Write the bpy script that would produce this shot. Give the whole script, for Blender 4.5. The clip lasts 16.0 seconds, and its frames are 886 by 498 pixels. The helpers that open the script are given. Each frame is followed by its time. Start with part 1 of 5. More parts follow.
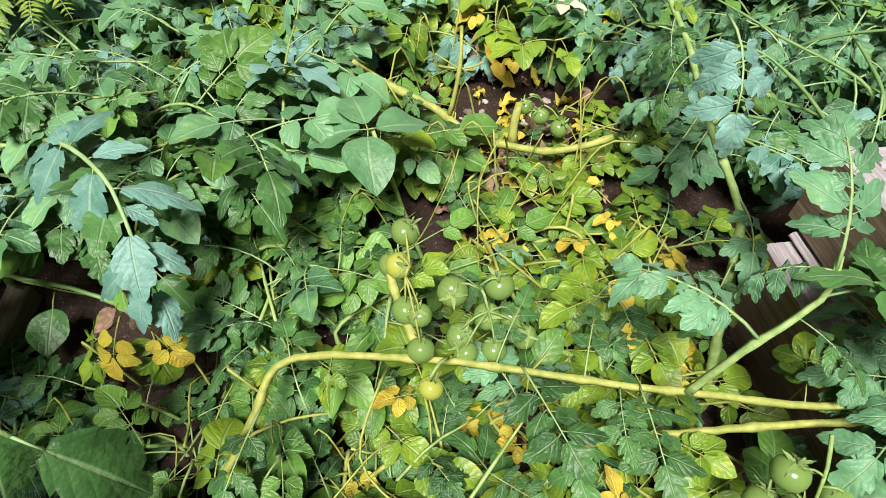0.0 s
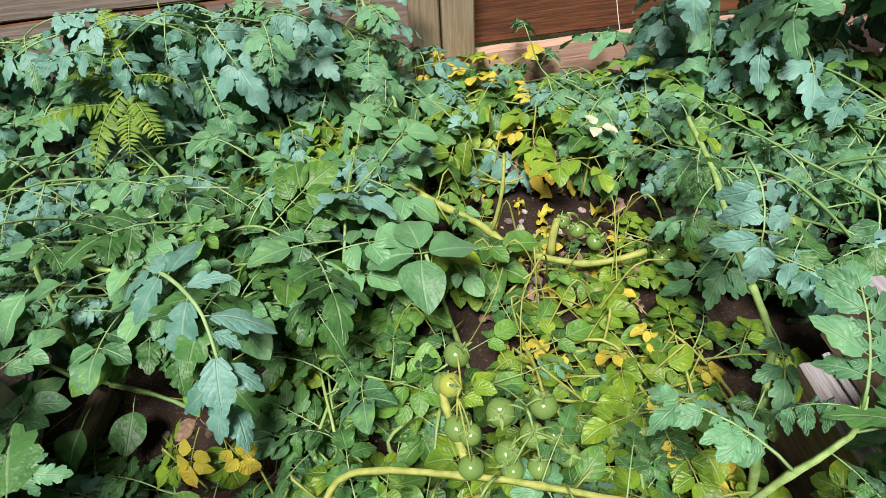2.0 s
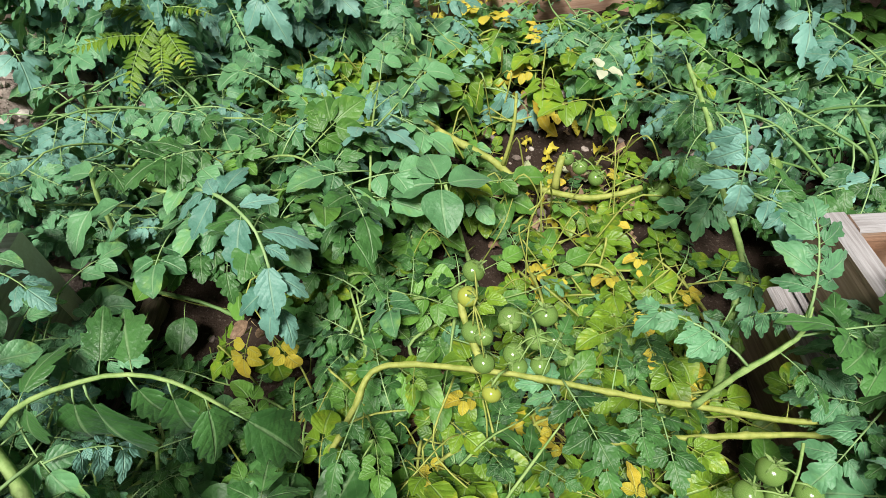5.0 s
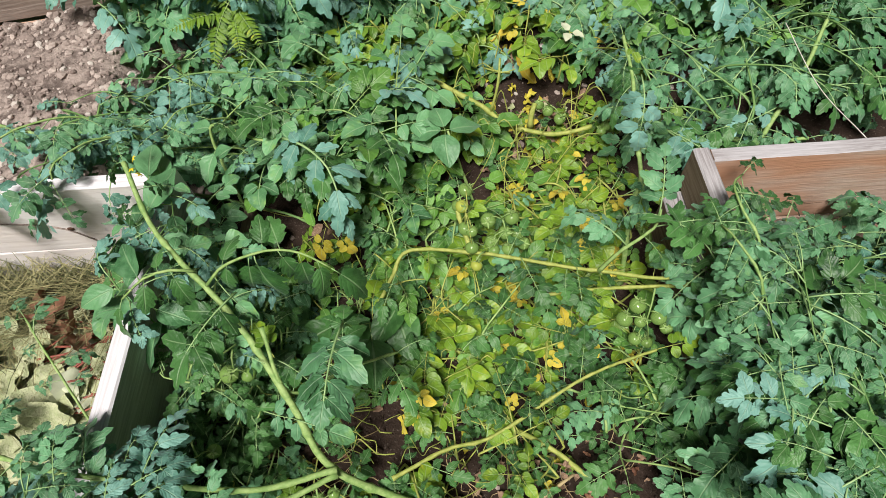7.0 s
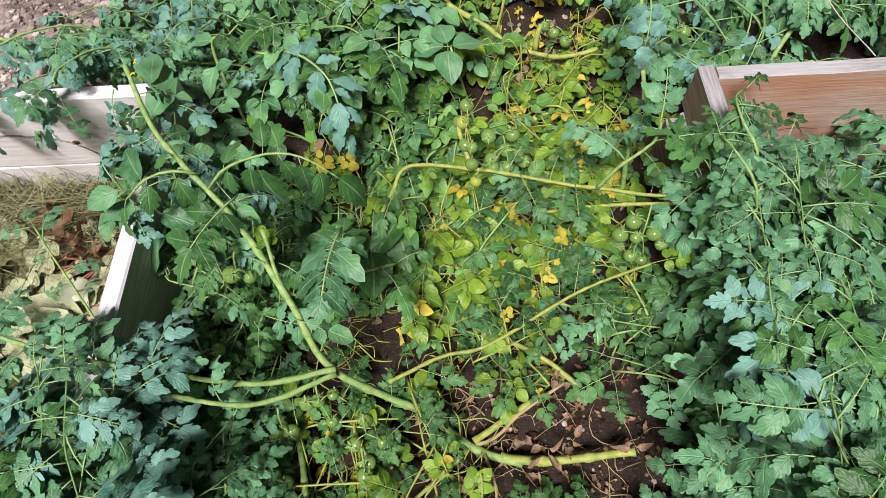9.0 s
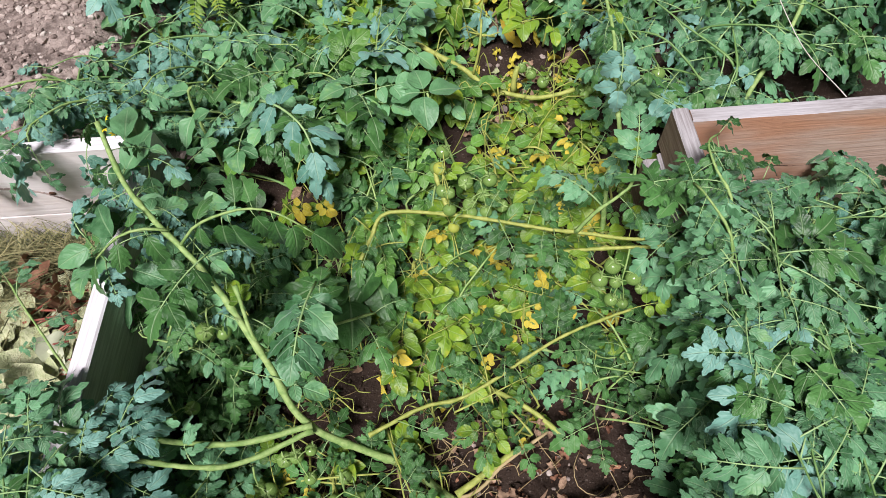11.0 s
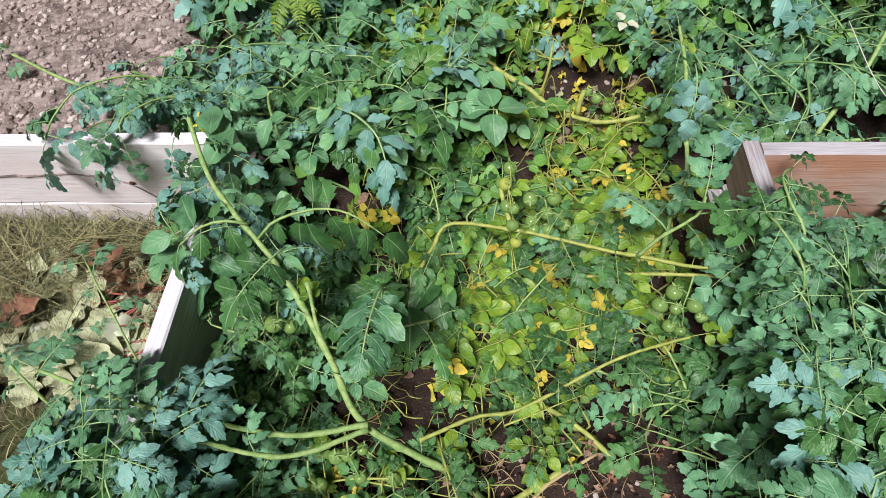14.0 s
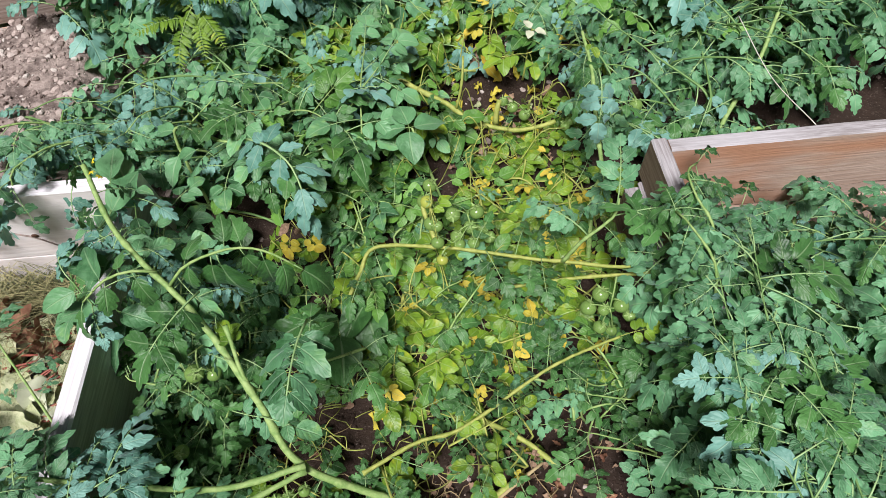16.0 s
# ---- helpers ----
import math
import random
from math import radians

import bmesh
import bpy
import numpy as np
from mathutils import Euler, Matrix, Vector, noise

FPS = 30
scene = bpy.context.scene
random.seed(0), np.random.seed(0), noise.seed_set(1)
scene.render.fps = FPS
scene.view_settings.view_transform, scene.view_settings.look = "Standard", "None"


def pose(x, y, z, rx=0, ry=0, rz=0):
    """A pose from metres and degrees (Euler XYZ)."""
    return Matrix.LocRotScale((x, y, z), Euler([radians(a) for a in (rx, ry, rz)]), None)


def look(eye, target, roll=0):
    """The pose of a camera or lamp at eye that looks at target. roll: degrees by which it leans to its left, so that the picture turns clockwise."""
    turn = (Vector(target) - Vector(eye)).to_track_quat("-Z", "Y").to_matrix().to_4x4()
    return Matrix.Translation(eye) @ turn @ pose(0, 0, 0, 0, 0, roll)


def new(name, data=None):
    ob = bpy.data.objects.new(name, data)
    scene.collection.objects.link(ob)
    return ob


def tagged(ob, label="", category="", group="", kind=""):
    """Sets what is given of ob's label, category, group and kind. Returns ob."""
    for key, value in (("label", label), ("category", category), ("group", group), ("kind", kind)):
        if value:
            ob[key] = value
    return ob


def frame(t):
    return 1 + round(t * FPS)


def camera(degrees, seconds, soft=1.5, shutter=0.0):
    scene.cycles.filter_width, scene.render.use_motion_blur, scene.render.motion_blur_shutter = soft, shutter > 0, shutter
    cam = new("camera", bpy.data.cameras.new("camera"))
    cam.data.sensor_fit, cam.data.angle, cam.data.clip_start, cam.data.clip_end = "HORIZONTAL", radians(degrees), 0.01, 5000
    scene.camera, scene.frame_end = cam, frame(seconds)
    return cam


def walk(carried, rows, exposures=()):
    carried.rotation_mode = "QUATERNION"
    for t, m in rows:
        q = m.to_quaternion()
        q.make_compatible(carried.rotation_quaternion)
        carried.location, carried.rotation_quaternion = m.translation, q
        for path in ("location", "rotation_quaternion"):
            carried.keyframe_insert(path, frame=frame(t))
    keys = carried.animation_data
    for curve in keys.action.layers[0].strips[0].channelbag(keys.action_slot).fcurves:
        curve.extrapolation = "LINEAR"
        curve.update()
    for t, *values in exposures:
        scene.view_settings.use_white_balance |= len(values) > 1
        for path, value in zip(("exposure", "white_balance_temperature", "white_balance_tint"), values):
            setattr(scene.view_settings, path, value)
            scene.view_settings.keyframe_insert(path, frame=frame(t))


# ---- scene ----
cam = camera(77.0, 16.0, 0.45)
PATH = [
    (0, (0.001, 0.143, 0.871), (0.121, 1.410, -0.672), -0.8),
    (0.5, (0.006, 0.164, 0.910), (0.125, 1.547, -0.529), -1.0),
    (1, (-0.002, 0.161, 0.939), (0.074, 1.601, -0.447), -1.8),
    (1.5, (-0.009, 0.156, 0.954), (0.036, 1.621, -0.407), -3.3),
    (2, (-0.015, 0.144, 0.964), (0.004, 1.607, -0.399), -3.9),
    (2.5, (-0.019, 0.129, 0.970), (-0.016, 1.578, -0.408), -3.8),
    (3, (-0.023, 0.109, 0.975), (-0.028, 1.529, -0.433), -3.7),
    (3.2, (-0.026, 0.095, 0.975), (-0.030, 1.504, -0.445), -3.3),
    (5.3, (-0.052, 0.049, 1.058), (-0.031, 1.330, -0.478), -2.4),
    (5.5, (-0.031, 0.006, 1.115), (-0.043, 1.257, -0.446), -4.7),
    (6, (-0.027, -0.131, 1.297), (-0.034, 0.903, -0.415), -4.0),
    (6.5, (-0.022, -0.200, 1.392), (-0.037, 0.855, -0.307), -3.9),
    (7, (-0.023, -0.205, 1.390), (-0.083, 0.846, -0.310), -6.6),
    (7.5, (-0.002, -0.228, 1.383), (-0.081, 0.670, -0.402), -6.8),
    (8, (0.002, -0.280, 1.364), (-0.085, 0.502, -0.475), -7.7),
    (8.5, (-0.032, -0.309, 1.353), (-0.093, 0.472, -0.487), -6.2),
    (9, (-0.010, -0.292, 1.357), (-0.104, 0.625, -0.417), -7.7),
    (9.5, (0.004, -0.267, 1.365), (-0.085, 0.698, -0.385), -7.8),
    (12, (0.038, -0.236, 1.372), (-0.033, 0.777, -0.352), -7.3),
    (12.5, (0.033, -0.247, 1.369), (-0.063, 0.786, -0.341), -8.4),
    (13, (-0.011, -0.250, 1.375), (-0.198, 0.786, -0.325), -9.4),
    (13.5, (-0.042, -0.269, 1.380), (-0.229, 0.761, -0.324), -7.6),
    (14, (-0.042, -0.265, 1.388), (-0.216, 0.777, -0.309), -7.7),
    (14.5, (-0.034, -0.261, 1.387), (-0.212, 0.816, -0.289), -7.7),
    (15, (-0.056, -0.251, 1.401), (-0.170, 0.836, -0.274), -5.5),
    (15.5, (-0.012, -0.251, 1.384), (-0.047, 0.824, -0.302), -5.6),
    (16, (0.019, -0.232, 1.386), (0.011, 0.831, -0.308), -5.8),
]
walk(cam, [(t, look(eye, target, roll)) for t, eye, target, roll in PATH],
     [(0.0, -0.27, 7100, 17), (1.0, -0.44, 7050, 17), (2.0, -0.47, 7000, 15), (5.5, -0.52, 7100, 8), (7.0, -0.66, 7050, 12), (8.5, -0.58, 6900, 15), (9.5, -0.58, 6750, 17), (12.0, -0.62, 6650, 19), (13.5, -0.63, 6550, 19), (16.0, -0.61, 6650, 16)])

# ---- light ----
world = bpy.data.worlds.new("sky")
scene.world = world
world.use_nodes = True
wn = world.node_tree.nodes
sky = wn.new("ShaderNodeTexSky")
sky.sky_type, sky.sun_disc = "NISHITA", False
SUN_UP, SUN_TURN = radians(62), radians(198)
sky.sun_elevation, sky.sun_rotation = SUN_UP, SUN_TURN
sky.air_density, sky.dust_density = 0.8, 4.0
wn["Background"].inputs["Strength"].default_value = 0.024
world.node_tree.links.new(sky.outputs["Color"], wn["Background"].inputs["Color"])
sun = new("sun", bpy.data.lights.new("sun", "SUN"))
sun.data.energy, sun.data.angle, sun.data.color = 8.2, radians(20), (0.97, 0.98, 1.0)
sun.matrix_world = look((0, 0, 0), (-math.sin(SUN_TURN) * math.cos(SUN_UP), -math.cos(SUN_TURN) * math.cos(SUN_UP), -math.sin(SUN_UP)))

# ---- materials ----
rng = random.Random(7)


class Tree:
    """Short hand for a node material."""

    def __init__(self, name, rough=0.6, spec=0.4):
        self.mat = bpy.data.materials.new(name)
        self.mat.use_nodes = True
        self.n, self.l = self.mat.node_tree.nodes, self.mat.node_tree.links
        self.bsdf, self.out = self.n["Principled BSDF"], self.n["Material Output"]
        self.bsdf.inputs["Roughness"].default_value = rough
        self.bsdf.inputs["Specular IOR Level"].default_value = spec

    def put(self, socket, v):
        if isinstance(v, bpy.types.NodeSocket):
            self.l.new(v, socket)
        else:
            socket.default_value = v

    def math(self, op, a, b=0.0, c=0.0):
        m = self.n.new("ShaderNodeMath")
        m.operation = op
        for s, v in zip(m.inputs, (a, b, c)):
            self.put(s, v)
        return m.outputs[0]

    def ramp(self, v, lo, hi, a=0.0, b=1.0):
        m = self.n.new("ShaderNodeMapRange")
        m.interpolation_type = "SMOOTHSTEP"
        for s, x in zip(m.inputs, (v, lo, hi, a, b)):
            self.put(s, x)
        return m.outputs[0]

    def mix(self, f, a, b, kind="MIX"):
        m = self.n.new("ShaderNodeMix")
        m.data_type, m.blend_type = "RGBA", kind
        self.put(m.inputs[0], f)
        for s, v in ((m.inputs[6], a), (m.inputs[7], b)):
            self.put(s, (*v, 1.0) if isinstance(v, tuple) else v)
        return m.outputs[2]

    def coord(self, which="Object", scale=(1, 1, 1), shift=None):
        c = self.n.new("ShaderNodeTexCoord").outputs[which]
        m = self.n.new("ShaderNodeMapping")
        self.l.new(c, m.inputs["Vector"])
        m.inputs["Scale"].default_value = scale
        if shift is not None:
            self.l.new(shift, m.inputs["Location"])
        return m.outputs[0]

    def noise(self, vec, scale, detail=4.0, rough=0.6):
        t = self.n.new("ShaderNodeTexNoise")
        self.l.new(vec, t.inputs["Vector"])
        t.inputs["Scale"].default_value, t.inputs["Detail"].default_value, t.inputs["Roughness"].default_value = scale, detail, rough
        return t.outputs["Fac"]

    def voronoi(self, vec, scale, out="Distance", feature="F1"):
        t = self.n.new("ShaderNodeTexVoronoi")
        t.feature = feature
        self.l.new(vec, t.inputs["Vector"])
        t.inputs["Scale"].default_value = scale
        return t.outputs[out]

    def random(self):
        return self.n.new("ShaderNodeObjectInfo").outputs["Random"]

    def island(self):
        return self.n.new("ShaderNodeNewGeometry").outputs["Random Per Island"]

    def bump(self, height, strength=0.4, distance=0.002):
        b = self.n.new("ShaderNodeBump")
        b.inputs["Strength"].default_value, b.inputs["Distance"].default_value = strength, distance
        self.l.new(height, b.inputs["Height"])
        self.l.new(b.outputs[0], self.bsdf.inputs["Normal"])
        return b.outputs[0]

    def colour(self, c):
        self.put(self.bsdf.inputs["Base Color"], c)
        return self.mat


def leaf_material(name, dark, light, tip, rough=0.42, spec=0.5, tipping=0.25, veins=5.0, spots=0.0, sheen=0.12):
    """A leaf: base hue between two greens, pale veins, edges that turn to another hue, a little light through it."""
    t = Tree(name, rough, spec)
    uv = t.n.new("ShaderNodeSeparateXYZ")
    t.l.new(t.n.new("ShaderNodeTexCoord").outputs["UV"], uv.inputs[0])
    along, across = uv.outputs[0], t.math("MULTIPLY", t.math("ABSOLUTE", t.math("SUBTRACT", uv.outputs[1], 0.5)), 2.0)
    pos = t.coord("Object")
    stray = t.math("MULTIPLY", t.noise(pos, 25.0, 1.0), 0.5)
    lines = t.math("FRACT", t.math("ADD", stray, t.math("SUBTRACT", t.math("MULTIPLY", along, veins), t.math("MULTIPLY", across, 1.7))))
    side = t.ramp(t.math("ABSOLUTE", t.math("SUBTRACT", lines, 0.5)), 0.40, 0.49)
    mid = t.ramp(across, 0.1, 0.02)
    patch = t.noise(pos, 28.0, 3.0)
    mixer = t.math("ADD", t.math("MULTIPLY", t.math("POWER", t.random(), 1.3), 0.75), t.math("MULTIPLY", t.math("SUBTRACT", t.island(), 0.2), 0.55))
    body = t.mix(mixer, dark, light)
    body = t.mix(t.ramp(patch, 0.35, 0.7), body, t.mix(0.5, body, light))
    yellow = t.math("MULTIPLY", t.ramp(t.math("ADD", t.island(), t.math("MULTIPLY", patch, 0.4)), 1.3 - tipping, 1.38 - tipping * 0.5), 0.85)
    body = t.mix(yellow, body, tip)
    if spots:
        body = t.mix(t.math("MULTIPLY", t.ramp(t.voronoi(pos, 90.0), 0.16, 0.08), spots), body, (0.35, 0.30, 0.14))
    body = t.mix(t.math("MULTIPLY", t.math("MAXIMUM", t.math("MULTIPLY", side, 0.1), mid), 0.5), body, t.mix(0.6, light, (0.40, 0.54, 0.30)))
    puff = t.math("MULTIPLY", t.math("POWER", t.math("MULTIPLY", t.math("ABSOLUTE", t.math("SUBTRACT", lines, 0.5)), 2.0), 2.0), t.ramp(across, 0.0, 0.3))
    quilt = t.math("SUBTRACT", t.math("MULTIPLY", t.noise(pos, 120.0, 2.0, 0.5), 0.7), t.math("MULTIPLY", t.math("ADD", t.math("MULTIPLY", puff, 0.5), mid), 0.4))
    normal = t.bump(quilt, 0.7, 0.003)
    t.bsdf.inputs["Sheen Weight"].default_value = sheen
    t.bsdf.inputs["Sheen Roughness"].default_value = 0.45
    t.bsdf.inputs["Sheen Tint"].default_value = (0.75, 0.9, 1.0, 1.0)
    t.colour(body)
    thin = t.n.new("ShaderNodeBsdfTranslucent")
    t.l.new(t.mix(0.5, body, (0.30, 0.42, 0.04)), thin.inputs["Color"])
    t.l.new(normal, thin.inputs["Normal"])
    both = t.n.new("ShaderNodeMixShader")
    both.inputs[0].default_value = 0.09
    t.l.new(t.bsdf.outputs[0], both.inputs[1])
    t.l.new(thin.outputs[0], both.inputs[2])
    t.l.new(both.outputs[0], t.out.inputs["Surface"])
    return t.mat


def plain_material(name, a, b, scale=40.0, rough=0.6, spec=0.4, bump=0.3, distance=0.001, by_random=0.5):
    """Two hues mixed by noise and by chance, with fine relief."""
    t = Tree(name, rough, spec)
    pos = t.coord("Object")
    f = t.math("ADD", t.math("MULTIPLY", t.ramp(t.noise(pos, scale), 0.3, 0.7), 1.0 - by_random), t.math("MULTIPLY", t.island(), by_random))
    t.bump(t.noise(pos, scale * 4.0, 3.0), bump, distance)
    return t.colour(t.mix(f, a, b))


def wood_material(name, pale, dark, stain, grain=1.0, rough=0.75, weather=0.4):
    """A plank along its own x: stretched grain, cracks, broad stains."""
    t = Tree(name, rough, 0.25)
    r = t.n.new("ShaderNodeCombineXYZ")
    for s in r.inputs:
        t.l.new(t.math("MULTIPLY", t.random(), 9.0), s)
    fine = t.noise(t.coord("Object", (3.0, 70.0, 70.0), r.outputs[0]), 2.2 * grain, 6.0, 0.65)
    rings = t.noise(t.coord("Object", (1.1, 16.0, 16.0), r.outputs[0]), 1.6 * grain, 3.0, 0.5)
    bands = t.math("ABSOLUTE", t.math("SUBTRACT", t.math("FRACT", t.math("MULTIPLY", rings, 9.0)), 0.5))
    broad = t.noise(t.coord("Object", (1.5, 4.0, 4.0), r.outputs[0]), 2.0, 3.0, 0.5)
    crack = t.ramp(t.noise(t.coord("Object", (1.6, 60.0, 60.0), r.outputs[0]), 1.3, 2.0, 0.4), 0.25, 0.20)
    c = t.mix(t.ramp(fine, 0.3, 0.72), dark, pale)
    c = t.mix(t.math("MULTIPLY", t.ramp(bands, 0.32, 0.5), 0.45), c, dark)
    c = t.mix(t.math("MULTIPLY", t.ramp(broad, 0.45, 0.72), weather), c, stain)
    c = t.mix(t.math("MULTIPLY", crack, 0.7), c, (0.05, 0.035, 0.025))
    t.bump(t.math("SUBTRACT", t.math("ADD", fine, t.math("MULTIPLY", bands, 0.4)), crack), 0.5, 0.0025)
    return t.colour(c)


M_TOMATO_LEAF = leaf_material("tomato_leaf", (0.018, 0.095, 0.024), (0.150, 0.380, 0.185), (0.22, 0.40, 0.10), 0.50, 0.5, 0.2, sheen=0.18)
M_GLAUCOUS_LEAF = leaf_material("glaucous_leaf", (0.045, 0.17, 0.11), (0.20, 0.43, 0.35), (0.24, 0.42, 0.10), 0.52, 0.5, 0.15, sheen=0.16)
M_BLUE_LEAF = leaf_material("blue_leaf", (0.014, 0.085, 0.022), (0.155, 0.38, 0.165), (0.30, 0.46, 0.07), 0.48, 0.5, 0.2, 4.5, 0.1, 0.14)
# darkest green: a leaf hue, and painted shade on plants low in hollows
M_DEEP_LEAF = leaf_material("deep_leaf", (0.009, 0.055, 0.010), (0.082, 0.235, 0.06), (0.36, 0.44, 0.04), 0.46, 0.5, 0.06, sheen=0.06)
M_POTATO_LEAF = leaf_material("potato_leaf", (0.014, 0.08, 0.012), (0.14, 0.33, 0.055), (0.36, 0.43, 0.04), 0.47, 0.5, 0.14, 4.5, 0.25, 0.04)
M_LIME_LEAF = leaf_material("lime_leaf", (0.018, 0.085, 0.008), (0.20, 0.35, 0.03), (0.52, 0.49, 0.04), 0.42, 0.5, 0.2, 4.5, 0.3, 0.03)
M_YELLOW_LEAF = leaf_material("yellow_leaf", (0.40, 0.34, 0.03), (0.68, 0.58, 0.08), (0.60, 0.42, 0.05), 0.55, 0.3, 0.3, 6.0, 0.5, 0.03)
M_DRY_LEAF = plain_material("dry_leaf", (0.12, 0.07, 0.045), (0.48, 0.33, 0.22), 60.0, 0.8, 0.2, 0.6)
M_PALE_LEAF = plain_material("pale_leaf", (0.45, 0.50, 0.34), (0.58, 0.60, 0.44), 60.0, 0.6, 0.3, 0.3)
M_WILT_LEAF = plain_material("wilted_leaf", (0.26, 0.33, 0.13), (0.66, 0.66, 0.44), 45.0, 0.75, 0.25, 0.9, 0.006)
M_RUST_LEAF = plain_material("rust_leaf", (0.12, 0.05, 0.03), (0.34, 0.17, 0.10), 40.0, 0.7, 0.3, 0.6, 0.003)
M_STEM = plain_material("stem", (0.15, 0.29, 0.07), (0.38, 0.52, 0.19), 70.0, 0.6, 0.35, 0.6, 0.0015, 0.25)
M_RACHIS = plain_material("leaf_stalk", (0.20, 0.37, 0.13), (0.36, 0.53, 0.24), 25.0, 0.5, 0.4, 0.3, 0.0008, 0.3)
M_SHOOT = plain_material("shoot", (0.10, 0.22, 0.06), (0.21, 0.36, 0.12), 25.0, 0.5, 0.4, 0.3, 0.0008, 0.3)
M_YELLOW_STEM = plain_material("yellow_stem", (0.22, 0.28, 0.05), (0.45, 0.48, 0.13), 70.0, 0.6, 0.35, 0.6, 0.0015, 0.25)
M_DARK_STEM = plain_material("dark_stem", (0.10, 0.17, 0.03), (0.18, 0.25, 0.05), 25.0, 0.5, 0.4, 0.3, 0.0008, 0.3)
M_RED_STEM = plain_material("red_stem", (0.20, 0.035, 0.03), (0.36, 0.11, 0.07), 30.0, 0.5, 0.4, 0.3)
M_DRY_STEM = plain_material("dry_stem", (0.32, 0.24, 0.12), (0.50, 0.40, 0.22), 30.0, 0.8, 0.2, 0.4)
M_FRUIT = plain_material("green_fruit", (0.11, 0.22, 0.045), (0.21, 0.33, 0.095), 22.0, 0.16, 0.55, 0.04, 0.0005, 0.2)
M_RIPE = plain_material("turning_fruit", (0.30, 0.38, 0.07), (0.42, 0.44, 0.08), 22.0, 0.16, 0.55, 0.04, 0.0005, 0.2)
M_PETAL = plain_material("petal", (0.75, 0.62, 0.03), (0.85, 0.70, 0.05), 40.0, 0.5, 0.3, 0.1)
M_GRASS = plain_material("grass", (0.03, 0.045, 0.012), (0.36, 0.33, 0.16), 12.0, 0.65, 0.3, 0.1, 0.001, 1.0)
M_WHITE_WOOD = wood_material("weathered_pine", (0.84, 0.80, 0.79), (0.74, 0.69, 0.67), (0.70, 0.60, 0.53), 0.7)
M_TOP_WOOD = wood_material("bleached_top", (0.50, 0.48, 0.49), (0.25, 0.225, 0.22), (0.55, 0.54, 0.56), 1.6, 0.7, 0.5)
M_WHITE_TOP = wood_material("white_top", (0.84, 0.83, 0.86), (0.60, 0.57, 0.58), (0.88, 0.87, 0.90), 1.2, 0.7, 0.5)
M_WARM_WOOD = wood_material("warm_pine", (0.58, 0.45, 0.37), (0.44, 0.31, 0.24), (0.52, 0.25, 0.14), 1.0, 0.75, 0.85)
M_OLD_WOOD = wood_material("old_wood", (0.30, 0.23, 0.17), (0.15, 0.10, 0.07), (0.22, 0.17, 0.13), 1.0, 0.8, 0.5)
M_FENCE_WOOD = wood_material("fence_wood", (0.24, 0.095, 0.045), (0.085, 0.035, 0.02), (0.30, 0.13, 0.06), 1.0, 0.8, 0.5)
M_GREY_FENCE = wood_material("grey_fence_wood", (0.36, 0.30, 0.26), (0.20, 0.15, 0.12), (0.40, 0.31, 0.26), 1.0, 0.8, 0.5)
M_GREY_WOOD = wood_material("grey_wood", (0.50, 0.49, 0.46), (0.30, 0.28, 0.26), (0.30, 0.29, 0.27), 1.0, 0.8, 0.5)
M_PINK_WOOD = wood_material("pink_pine", (0.62, 0.43, 0.32), (0.46, 0.27, 0.19), (0.66, 0.40, 0.28), 1.0, 0.8, 0.5)
M_POST_WOOD = wood_material("post_wood", (0.42, 0.34, 0.23), (0.26, 0.19, 0.12), (0.36, 0.30, 0.22), 1.0, 0.8, 0.5)
M_TWINE = plain_material("twine", (0.6, 0.55, 0.48), (0.75, 0.72, 0.66), 300.0, 0.8, 0.2, 0.4)
M_KNOT = plain_material("knot", (0.05, 0.025, 0.015), (0.13, 0.06, 0.035), 90.0, 0.7, 0.3, 0.5)


def soil_material():
    t = Tree("soil", 0.9, 0.2)
    pos = t.coord("Object")
    sep = t.n.new("ShaderNodeSeparateXYZ")
    t.l.new(pos, sep.inputs[0])
    lumps, grit = t.noise(pos, 22.0, 6.0, 0.7), t.noise(pos, 150.0, 4.0, 0.7)
    dry = t.ramp(t.math("ADD", sep.outputs[0], t.math("MULTIPLY", lumps, 0.3)), -0.40, -0.75)
    wet = t.mix(lumps, (0.018, 0.012, 0.009), (0.062, 0.040, 0.029))
    pale = t.mix(t.ramp(lumps, 0.36, 0.66), (0.13, 0.10, 0.087), (0.45, 0.37, 0.325))
    c = t.mix(dry, wet, pale)
    c = t.mix(t.ramp(grit, 0.55, 0.75), c, t.mix(0.35, c, (0.40, 0.33, 0.28)))
    t.bump(t.math("ADD", lumps, t.math("MULTIPLY", grit, 0.5)), 0.9, 0.012)
    return t.colour(c)


def ground_material():
    t = Tree("turf", 0.9, 0.2)
    pos = t.coord("Object")
    a = t.noise(pos, 9.0, 6.0, 0.7)
    c = t.mix(t.ramp(a, 0.35, 0.65), (0.035, 0.027, 0.016), (0.13, 0.10, 0.06))
    c = t.mix(t.ramp(t.noise(pos, 2.5), 0.45, 0.65), c, (0.06, 0.085, 0.025))
    t.bump(t.noise(pos, 60.0, 5.0, 0.7), 0.8, 0.015)
    return t.colour(c)


